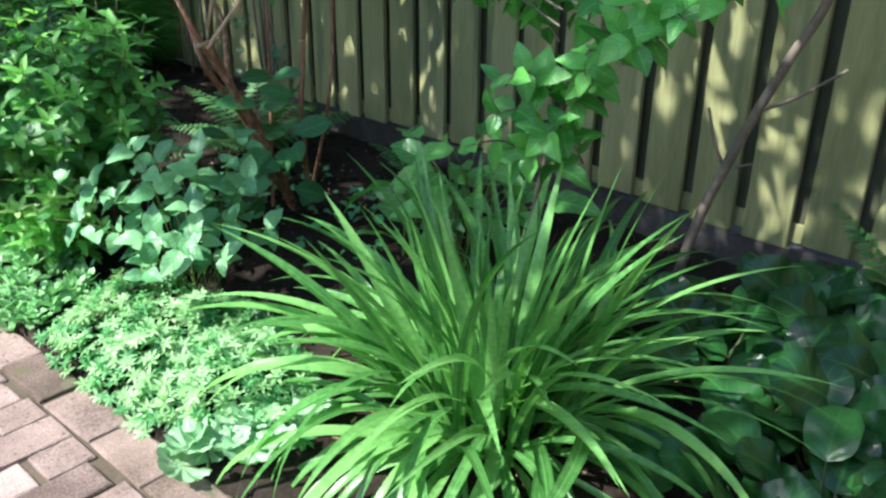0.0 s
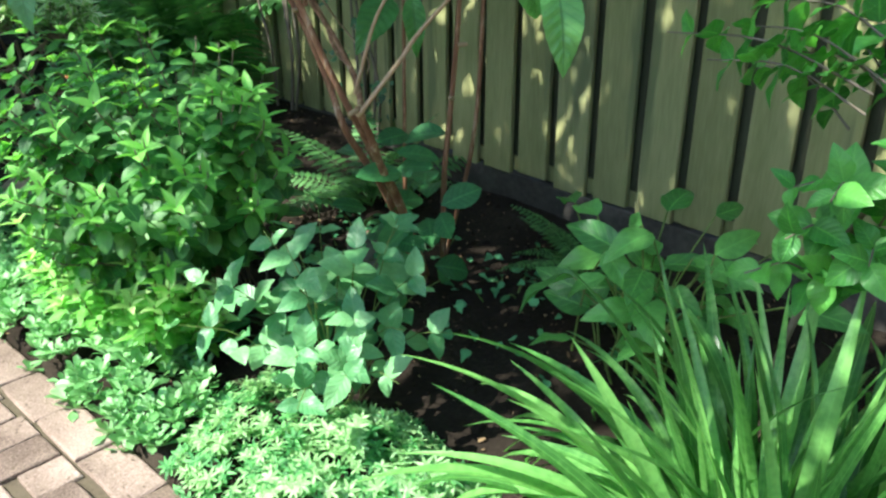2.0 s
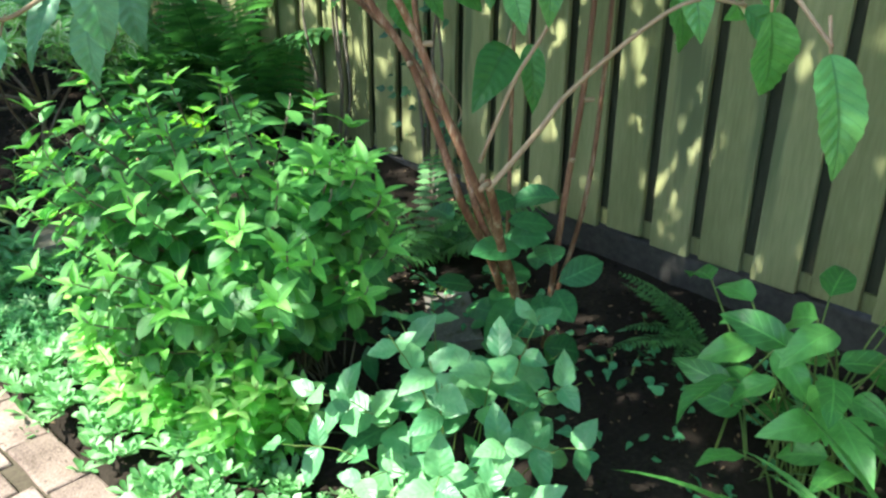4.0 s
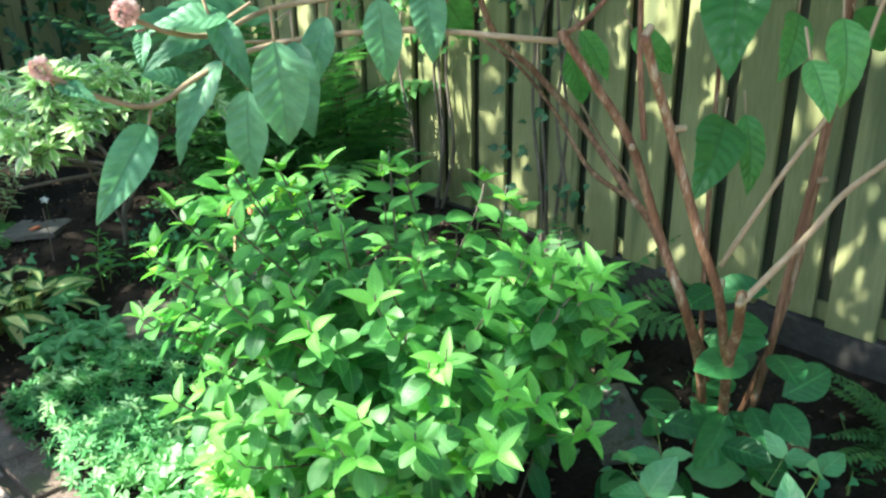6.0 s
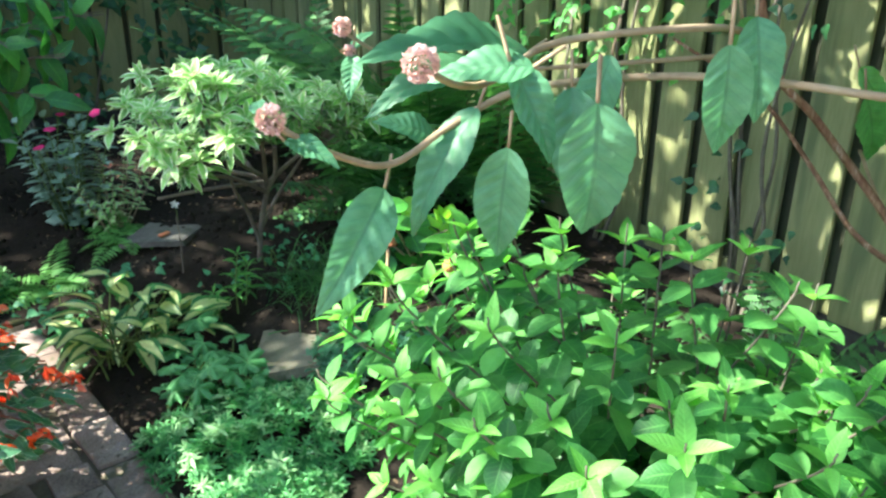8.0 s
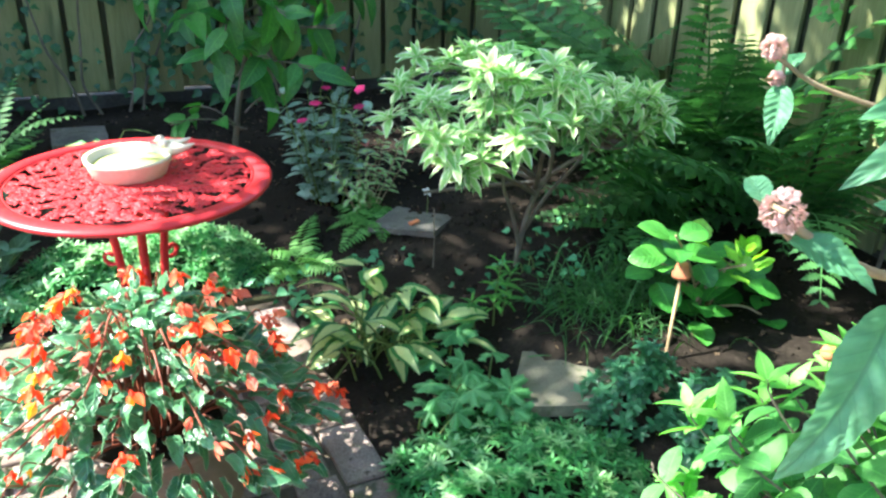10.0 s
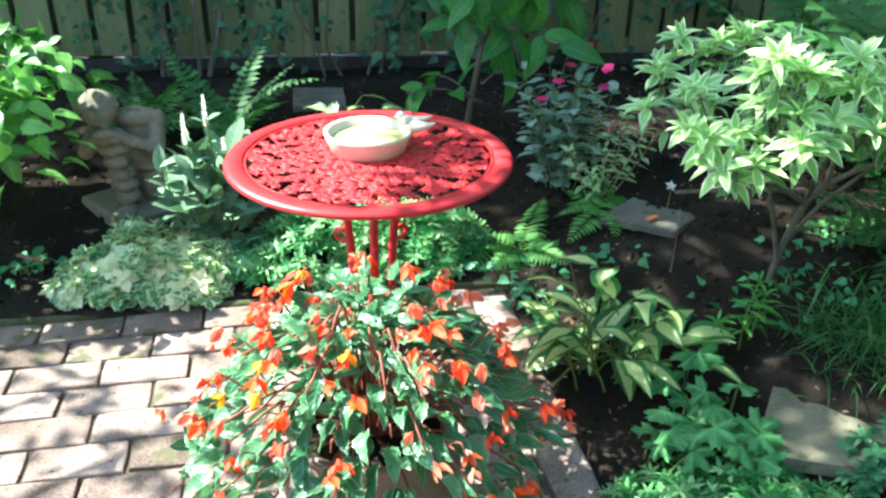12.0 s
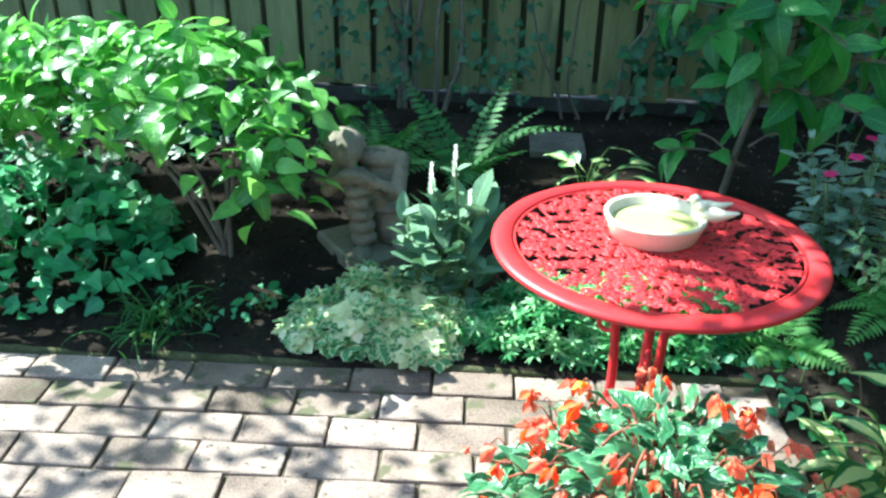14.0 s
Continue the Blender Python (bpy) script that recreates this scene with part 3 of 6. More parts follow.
def leaf_set(name, mat, variants, **kw):
    """A few meshes of one kind of leaf, which differ in bend, fold and width."""
    out = []
    for i in range(variants):
        rng = random.Random(hash_name(name) + i)
        k = dict(kw)
        k["bend"] = k.get("bend", 0.5) * rng.uniform(0.6, 1.5)
        k["fold"] = k.get("fold", 0.25) * rng.uniform(0.6, 1.4)
        k["width"] = k["width"] * rng.uniform(0.88, 1.1)
        k["twist"] = rng.uniform(-0.3, 0.3) * k.pop("curl", 1.0)
        v, f, u = leaf(seed=i, **k)
        out.append(mesh_from(name, v, f, mat, u))
    return out


def hash_name(s):
    return sum((i + 1) * ord(c) for i, c in enumerate(s))


class Plant:
    def __init__(self, name, label, category, x, y, group="", seed=0, z=None):
        self.base = Vector((x, y, soil(x, y) - 0.01 if z is None else z))
        self.ob = thing(name, label, category, self.base, group=group)
        self.rng = random.Random(seed + hash_name(name))
        self.twigs, self.mass, self.mass2 = Batch(), Batch(), Batch()

    def loc(self, x, y, z):
        return Vector((x, y, z)) - self.base

    def stem(self, points, r0, r1, mat, name="stem", sides=7):
        p = smooth_path(points, 6)
        v, f, u = tube(p, taper(len(p), r0, r1), sides)
        part(name, mesh_from(name, v, f, mat, u), self.ob)
        return p

    def twig(self, points, r0, r1, sides=5):
        p = smooth_path(points, 4)
        self.twigs.add(tube(p, taper(len(p), r0, r1), sides))
        return p

    def leaf(self, mesh, m, name="leaf"):
        return part(name, mesh, self.ob, m)

    def turned(self, degrees):
        """Turns the whole plant about its foot, to set it against another fence."""
        self.ob.matrix_world = pose(*self.base, 0, 0, degrees)

    def done(self, twig_mat=None, mass_mat=None, mass2_mat=None):
        if self.twigs.n:
            part("branchwork", self.twigs.mesh("branchwork", twig_mat), self.ob, kind="stuff")
        if self.mass.n:
            part("foliage", self.mass.mesh("foliage", mass_mat), self.ob, kind="stuff")
        # second leaf colour: young tips on shrubs, painted sunlight on woodruff mats
        if self.mass2.n:
            part("young_foliage", self.mass2.mesh("young_foliage", mass2_mat), self.ob, kind="stuff")
        return self.ob


def strap_clump():
    p = Plant("crocosmia_clump", "large arching clump of sword-shaped bright green leaves", "perennial", 1.03, 0.90, seed=1)
    rng = p.rng
    # lean from upright, curl over the length, length, share of the blades
    sorts = (((2, 22), (.3, 1.0), (.40, .60), 84), ((12, 34), (.9, 1.7), (.46, .66), 64), ((24, 48), (1.9, 2.9), (.46, .66), 78), ((44, 68), (1.7, 2.5), (.34, .54), 52))
    for lean, curl, size, n in sorts:
        kinds = []
        for i in range(7):
            v, f, u = leaf(1.0, rng.uniform(.036, .060), "strap", 16, 4, 0.28, rng.uniform(*curl), twist=rng.uniform(-.7, .7), seed=i, wave=.05)
            kinds.append(mesh_from("blade", v, f, G["strap"], u))
        for i in range(n):
            a = 2 * math.pi * (i + rng.uniform(-.6, .6)) / n * 3
            t = radians(rng.uniform(*lean))
            r = rng.uniform(.01, .15)
            base = Vector((math.cos(a) * r, math.sin(a) * r, 0.0))
            aa = a + rng.gauss(0, .35)
            d = Vector((math.cos(aa) * math.sin(t), math.sin(aa) * math.sin(t), math.cos(t)))
            up = Vector((-math.cos(aa) * math.cos(t), -math.sin(aa) * math.cos(t), math.sin(t)))
            # young blades stand edge-on to the clump; they open as they arch
            p.leaf(rng.choice(kinds), aim(base, d, up, rng.uniform(*size), rng.gauss(0, .9 if lean[1] < 30 else .45)), "blade")
    for i in range(14):
        a, r = rng.uniform(0, 6.28), rng.uniform(0, .1)
        p.twig([(math.cos(a) * r, math.sin(a) * r, -.02), (math.cos(a) * r * 1.4, math.sin(a) * r * 1.4, .12)], .007, .004)
    p.done(STALK)


def star_mat(name, label, x, y, rx, ry, h, count, leaf_len, turn=0.0, seed=0, mats=("woodruff", "woodruff_tip"), young=0.35, leaflets=7, kind="lance", wid=0.3, category="ground cover", layers=2):
    """A mound of small whorled leaves."""
    p = Plant(name, label, category, x, y, seed=seed)
    rng = p.rng
    shapes = [leaf(leaf_len, leaf_len * wid, kind, 3, 2, 0.25, b, seed=i) for i, b in enumerate((-.2, .2, .6))]
    ct, st = math.cos(turn), math.sin(turn)
    for i in range(count):
        a, r = rng.uniform(0, 6.283), math.sqrt(rng.random())
        wob = 0.82 + 0.22 * noise.noise((math.cos(a) * 1.6, math.sin(a) * 1.6, seed * 3.3))
        lx, ly = rx * r * wob * math.cos(a), ry * r * wob * math.sin(a)
        gx, gy = lx * ct - ly * st, lx * st + ly * ct
        dome = max(0.0, 1 - r ** 2.6)
        bump = 0.75 + 0.5 * noise.noise((gx * 9 + seed, gy * 9, .5))
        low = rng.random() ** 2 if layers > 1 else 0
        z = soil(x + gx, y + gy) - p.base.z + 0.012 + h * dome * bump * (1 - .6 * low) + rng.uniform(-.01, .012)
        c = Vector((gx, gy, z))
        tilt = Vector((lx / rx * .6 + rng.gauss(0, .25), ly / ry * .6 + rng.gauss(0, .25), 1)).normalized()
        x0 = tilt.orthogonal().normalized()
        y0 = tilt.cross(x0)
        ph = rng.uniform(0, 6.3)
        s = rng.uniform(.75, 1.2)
        # the second colour goes mostly to the topmost whorls
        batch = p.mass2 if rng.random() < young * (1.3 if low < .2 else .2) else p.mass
        for ring in range(2 if rng.random() < .5 else 1):
            n = leaflets if ring == 0 else max(3, leaflets - 3)
            for k in range(n):
                b = ph + ring * .5 + 2 * math.pi * k / n
                d = math.cos(b) * x0 + math.sin(b) * y0 + (0.15 + .6 * ring) * tilt
                batch.add(rng.choice(shapes), aim(c + tilt * ring * leaf_len * .25, d, tilt, s * (1 - .25 * ring)))
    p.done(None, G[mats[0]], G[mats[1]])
    return p


def rosette_mat(name, label, x, y, rx, ry, count, L, turn=0.0, seed=0, mat="sax", h=.05, n=9, kind="spoon", wid=.55):
    p = Plant(name, label, "ground cover", x, y, seed=seed)
    rng = p.rng
    shapes = [leaf(L, L * wid, kind, 5, 2, 0.2, b, seed=i, wave=.1) for i, b in enumerate((-.5, 0, .5))]
    ct, st = math.cos(turn), math.sin(turn)
    for i in range(count):
        a, r = rng.uniform(0, 6.283), math.sqrt(rng.random())
        lx, ly = rx * r * math.cos(a), ry * r * math.sin(a)
        gx, gy = lx * ct - ly * st, lx * st + ly * ct
        z = soil(x + gx, y + gy) - p.base.z + .012 + h * (1 - r ** 3) * rng.uniform(.5, 1.2)
        ph, s = rng.uniform(0, 6.3), rng.uniform(.7, 1.15)
        tilt = Vector((rng.gauss(0, .3), rng.gauss(0, .3), 1)).normalized()
        for k in range(n):
            b = ph + k * 2.4
            ring = k / n
            d = Vector((math.cos(b), math.sin(b), .15 + 1.0 * ring)) + tilt * .2
            p.mass.add(rng.choice(shapes), aim((gx, gy, z), d, tilt, s * (1 - .45 * ring)))
    p.done(None, G[mat])
    return p


def carpet(name, label, x, y, rx, ry, h, n, L, mat, seed=0, wid=.85, kind="heart"):
    """A thick low mass of single leaves that face the light."""
    p = Plant(name, label, "ground cover", x, y, seed=seed)
    rng = p.rng
    shapes = [leaf(L, L * wid, kind, 6, 4, .15, b, wave=.1, seed=i) for i, b in enumerate((.2, .5, .8))]
    for i in range(n):
        a, r = rng.uniform(0, 6.283), math.sqrt(rng.random())
        gx, gy = rx * r * math.cos(a), ry * r * math.sin(a)
        z = soil(x + gx, y + gy) - p.base.z + .02 + h * (1 - r ** 3) * rng.random() ** .5 * (.7 + .5 * noise.noise((gx * 5, gy * 5, seed)))
        b = rng.uniform(0, 6.283)
        p.mass.add(rng.choice(shapes), aim((gx, gy, z), (math.cos(b), math.sin(b), rng.gauss(-.1, .3)), (rng.gauss(0, .3), -.45 + rng.gauss(0, .3), 1), rng.uniform(.6, 1.25)))
        if i % 9 == 0:
            p.twig([(gx * .9, gy * .9, soil(x + gx, y + gy) - p.base.z - .01), (gx, gy, z)], .002, .0015)
    p.done(STALK, G[mat])
    return p


def frond(length, width, mat, n=16, bend=0.9, seed=0, name="frond"):
    """A fern frond: pairs of long toothed leaflets along a bending midrib."""
    rng = random.Random(seed)
    b = Batch()
    pts, y, z = [], 0.0, 0.0
    for i in range(n + 1):
        v = i / n
        ang = bend * v
        pts.append(Vector((0, y, z)))
        y += math.cos(ang) * length / n
        z -= math.sin(ang) * length / n
    b.add(tube(pts, taper(len(pts), .006 * length, .0015 * length), 4))
    shapes = [leaf(1.0, .30, "lance", 14, 2, .12, .5, teeth=.38, seed=i) for i in range(2)]
    for i in range(2, n + 1):
        v = i / n
        w = width / 2 * (math.sin(math.pi * (.16 + .80 * v) ** .8) ** .8) * (1 - .2 * v) + .012 * length
        d = (pts[min(n, i + 1)] - pts[i - 1]).normalized()
        up = Vector((0, -d.z, d.y))
        for s in (-1, 1):
            way = Vector((s, 0, 0)) + d * (.22 + .6 * v ** 3) + up * rng.gauss(.06, .06)
            m = aim(pts[i], way, up, w * rng.uniform(.92, 1.06), rng.gauss(0, .12))
            b.add(rng.choice(shapes), m @ Matrix.Diagonal((min(1.25, 3.0 * length / n / max(w, .01)), 1, 1, 1)))
    return b.mesh(name, mat)


def fern(label, x, y, fronds, L, W, mat="fern", lean=(25, 70), seed=0, arc=(0, 360), bend=0.9, z=None, pinnae=18):
    p = Plant("fern", label, "fern", x, y, seed=seed, z=z)
    rng = p.rng
    kinds = [frond(1.0, W / L, G[mat], pinnae, bend * k, seed + i) for i, k in enumerate((.6, 1.0, 1.35))]
    for i in range(fronds):
        a = radians(arc[0] + (arc[1] - arc[0]) * (i + rng.uniform(.2, .8)) / fronds)
        t = radians(rng.uniform(*lean))
        d = Vector((math.cos(a) * math.sin(t), math.sin(a) * math.sin(t), math.cos(t)))
        up = Vector((-math.cos(a) * math.cos(t), -math.sin(a) * math.cos(t), math.sin(t)))
        p.leaf(rng.choice(kinds), aim((0, 0, .01), d, up, L * rng.uniform(.75, 1.1), rng.gauss(0, .25)), "frond")
    p.done()
    return p


def broad_clump(name, label, category, x, y, n, leaves, stalk, spread, lean=(15, 60), size=(.8, 1.15), stalk_mat=None, seed=0, sit=.35, tilt=.5, group="", face=(0, 0), nod=0.0):
    """Leaves on stalks from one crown, that turn their faces up and outward."""
    p = Plant(name, label, category, x, y, seed=seed, group=group)
    rng = p.rng
    for i in range(n):
        a = 2.4 * i + rng.uniform(-.4, .4)
        t = radians(rng.uniform(*lean))
        L = rng.uniform(*stalk)
        o = Vector((rng.gauss(0, spread), rng.gauss(0, spread), 0))
        o.z = soil(p.base.x + o.x, p.base.y + o.y) - p.base.z
        e = o + Vector((math.cos(a) * math.sin(t), math.sin(a) * math.sin(t), math.cos(t))) * L
        mid = o + Vector((math.cos(a) * math.sin(t) * .35, math.sin(a) * math.sin(t) * .35, math.cos(t) * .6)) * L
        p.twig([o, mid, e], .003, .002)
        d = Vector((math.cos(a), math.sin(a), sit - nod * math.degrees(t) / lean[1] + rng.gauss(0, .25)))
        up = Vector((-math.cos(a) * tilt + rng.gauss(0, .25) + face[0], -math.sin(a) * tilt + rng.gauss(0, .25) + face[1], 1))
        p.leaf(rng.choice(leaves), aim(e, d, up, rng.uniform(*size), rng.gauss(0, .2)))
    p.done(stalk_mat or STALK)
    return p


def leafy_shoots(p, shoots, leaves, gap, size, first=.35, tip=None, single=True, droop=.15, spin=1.57, pair=True, r=.0025, wide=1.0, upright=1.0, face=(0, 0), young=0):
    """Clothe shoots (lists of points) with pairs of leaves, crosswise, and a tuft at the end."""
    rng = p.rng
    for pts in shoots:
        path = p.twig(pts, r, r * .5)
        lens = [0.0]
        for a, b in zip(path, path[1:]):
            lens.append(lens[-1] + (b - a).length)
        total, s, q = lens[-1], lens[-1] * first, rng.uniform(0, 3)
        while s < total + 1e-6:
            i = min(len(path) - 2, max(0, next((k for k in range(len(lens) - 1) if lens[k + 1] >= s), len(path) - 2)))
            pos = path[i].lerp(path[i + 1], (s - lens[i]) / max(1e-6, lens[i + 1] - lens[i]))
            d = (path[i + 1] - path[i]).normalized()
            x0 = d.orthogonal().normalized()
            y0 = d.cross(x0)
            last = s + gap > total
            for k in range((4 if last and tip else 2) if pair else 1):
                b = q + k * (math.pi if not (last and tip) else math.pi / 2)
                side = math.cos(b) * x0 + math.sin(b) * y0
                dirv = side * wide + d * (.75 if last else .35) + Vector((0, 0, .12 - droop))
                up = d * upright + Vector((rng.gauss(face[0], .15), rng.gauss(face[1], .15), 1.0))
                grow = rng.uniform(*size) * (1.0 if s < total * .8 else .8)
                m = aim(pos, dirv, up, grow, rng.gauss(0, .2))
                if last and tip:
                    p.leaf(rng.choice(tip), m)
                elif single:
                    p.leaf(rng.choice(leaves), m)
                elif s > total - gap * young:
                    p.mass2.add(rng.choice(leaves), m)
                else:
                    p.mass.add(rng.choice(leaves), m)
            q += spin
            s += gap * rng.uniform(.8, 1.2)


# ---- the long bed, from its near end ----
def build_hypericum():
    p = Plant("hypericum_shrub", "dense bushy shrub with yellow-green starry shoot tips", "shrub", 0.92, 2.46, seed=2)
    rng = p.rng
    leaves = [leaf(.058, .036, "ellipse", 6, 2, .2, b, seed=i) for i, b in enumerate((.2, .5, .8))]
    tips = leaf_set("tip_leaf", G["hyper_tip"], 4, length=.058, width=.025, kind="ovate", n=5, cols=2, fold=.3, bend=.3)
    shoots = []
    for i in range(205):
        v = ball(rng)
        v = v.normalized() * (.55 + .45 * rng.random() ** .5)
        pinch = 1.0 if v.z > -.1 else .86
        e = Vector((-.13 + v.x * .36 * pinch, .02 + v.y * .47 * pinch, .42 + v.z * .37))
        if i % 9 == 0:
            e = Vector((-.06 + v.x * .07, -.36 + v.y * .10, .585 + v.z * .07))
        # the far side slopes down towards the back of the bed
        e.y = min(e.y, .31 + .05 * rng.random())
        e.z = min(e.z, .94 + .139 * e.x - 1.15 * max(0.0, e.y) - .08 * rng.random())
        if e.z < .06:
            e.z = .06 + rng.random() * .1
        o = Vector((rng.gauss(0, .05), rng.gauss(0, .06), 0))
        mid = o.lerp(e, .5) + Vector((0, 0, .10 * e.length))
        shoots.append([o, mid, e, e + (e - mid).normalized() * .04 + Vector((0, 0, .015))])
    leafy_shoots(p, shoots, leaves, .034, (.8, 1.25), .38, tips, single=False, r=.0024, young=1.0)
    p.done(BARK_GREY, G["hyper"], G["hyper_tip"])


def low_hypericum():
    p = Plant("hypericum_seedling", "low shoots with pale yellow-green leaves at the bed's edge", "shrub", 0.61, 2.45, seed=7)
    rng = p.rng
    leaves = [leaf(.055, .026, "ovate", 5, 2, .2, b, seed=i) for i, b in enumerate((.2, .5, .8))]
    tips = leaf_set("tip_leaf", G["hyper_lit_tip"], 3, length=.055, width=.025, kind="ovate", n=5, cols=2, fold=.3, bend=.3)
    sh = []
    for i in range(84):
        e = Vector((rng.uniform(-.08, .20), rng.uniform(-.36, .24), rng.uniform(.13, .31)))
        sh.append([Vector((e.x * .5 + .05, e.y * .6, 0)), Vector((e.x * .8 + .02, e.y * .85, e.z * .6)), e])
    leafy_shoots(p, sh, leaves, .028, (.8, 1.2), .3, tips, single=False, r=.002)
    p.done(STALK, G["hyper_tip"])


def build_sapling():
    p = Plant("cornel_sapling", "young shrub with matt glaucous oval leaves in pairs", "shrub", 0.90, 1.80, seed=3)
    rng = p.rng
    leaves = leaf_set("sapling_leaf", G["sapling"], 6, length=.084, width=.060, kind="ovate", n=11, cols=6, fold=.14, bend=.5, wave=.1, teeth=.03, pucker=.035, ribs=6)
    ends = [(.76, 1.83, .48), (.72, 1.69, .51), (.88, 1.70, .45), (1.00, 1.72, .47), (.91, 1.60, .30), (.63, 1.88, .41), (.68, 1.84, .37), (.79, 1.60, .37), (.70, 1.66, .30), (1.08, 1.68, .32),
            (.88, 1.95, .42), (.98, 1.97, .44), (.92, 1.80, .40), (1.07, 1.80, .41), (1.08, 1.73, .36), (.82, 1.77, .39), (.64, 1.76, .30), (.60, 1.92, .30), (.84, 1.64, .26), (.97, 1.64, .38),
            (.74, 1.56, .29), (.86, 1.56, .22), (.66, 1.60, .24), (1.02, 1.60, .25)]
    sh = []
    for x, y, z in ends:
        e = p.loc(x, y, z)
        o = Vector((rng.gauss(0, .03), rng.gauss(0, .03), 0))
        sh.append([o, o.lerp(e, .6) + Vector((0, 0, .06)), e])
    leafy_shoots(p, sh, leaves, .062, (.62, 1.12), .70, None, single=True, r=.0016, droop=.05, wide=1.3, upright=.35, face=(-.45, -.35))
    p.done(STALK)


def build_cornel():
    p = Plant("cornel_shrub", "open shrub with a grey leaning stem and fresh green oval leaves", "shrub", 1.66, 0.905, seed=4)
    rng = p.rng
    leaves = leaf_set("cornel_leaf", G["cornel"], 5, length=.070, width=.046, kind="ovate", n=10, cols=4, fold=.2, bend=.6, wave=.12, pucker=.015, ribs=6)
    L = p.loc
    p.stem([(0, 0, -.03), L(1.66, .844, .315), L(1.66, .80, .45), L(1.66, .752, .58), L(1.66, .698, .71), L(1.65, .64, .84), L(1.60, .56, 1.15)], .013, .009, BARK_GREY)
    p.stem([L(1.66, .742, .594), L(1.66, .67, .635), L(1.66, .585, .702)], .005, .003, BARK_GREY, "branch")
    p.stem([L(1.66, .80, .45), L(1.66, .83, .50), L(1.66, .857, .578)], .005, .003, BARK_GREY, "branch")
    p.stem([L(1.66, .775, .46), L(1.66, .741, .477)], .004, .003, BARK_GREY, "branch")
    p.stem([L(1.30, 1.08, .08), L(1.29, 1.03, .40), L(1.26, .94, .66), L(1.28, .84, .86), L(1.30, .74, 1.1)], .007, .005, BARK_GREY)
    sh = []
    for q in ((1.08, .98, .64), (1.05, .92, .72), (1.12, .88, .62), (1.20, .88, .66), (1.30, .90, .77), (1.22, .75, .79), (1.16, .66, .84), (1.11, .80, .74), (1.28, .68, .86), (1.25, .60, .90),
              (1.36, .82, .82), (1.15, .95, .56), (1.22, .95, .58), (1.34, .74, .90), (1.12, 1.0, .70), (1.18, .82, .84), (1.30, .62, .98), (1.06, 1.02, .58), (1.14, .58, .88), (1.20, .50, .90), (1.26, .46, .94), (1.10, .70, .80), (1.32, .52, .98),
              (1.19, 1.27, .87), (1.27, 1.20, .88), (1.34, 1.12, .84), (1.40, 1.08, .89), (1.18, 1.19, .84), (1.30, 1.16, .92), (1.44, 1.14, .86), (1.38, 1.20, .80)):
        e = L(*q)
        o = L(1.27 + .3 * (q[0] - 1.2) + rng.gauss(0, .01), .92 + .3 * (q[1] - .9) + rng.gauss(0, .02) - .2 * max(0, q[2] - .7), q[2] - .06)
        sh.append([o, o.lerp(e, .5) + Vector((0, 0, .03)), e])
    leafy_shoots(p, sh, leaves, .042, (.7, 1.15), .2, None, single=True, r=.0025, droop=.15)
    for i in range(560):                      # unseen crown above, added to shade the fence and bergenias
        v = ball(rng)
        p.mass.add(leaf(.08, .045, "ovate", 3, 2, .2, .5), aim(L(1.40 + v.x * .55, .62 + v.y * .95, 1.62 + v.z * .36), ball(rng), (0, 0, 1), rng.uniform(.8, 1.3)))
    p.done(BARK_GREY, G["cornel"])


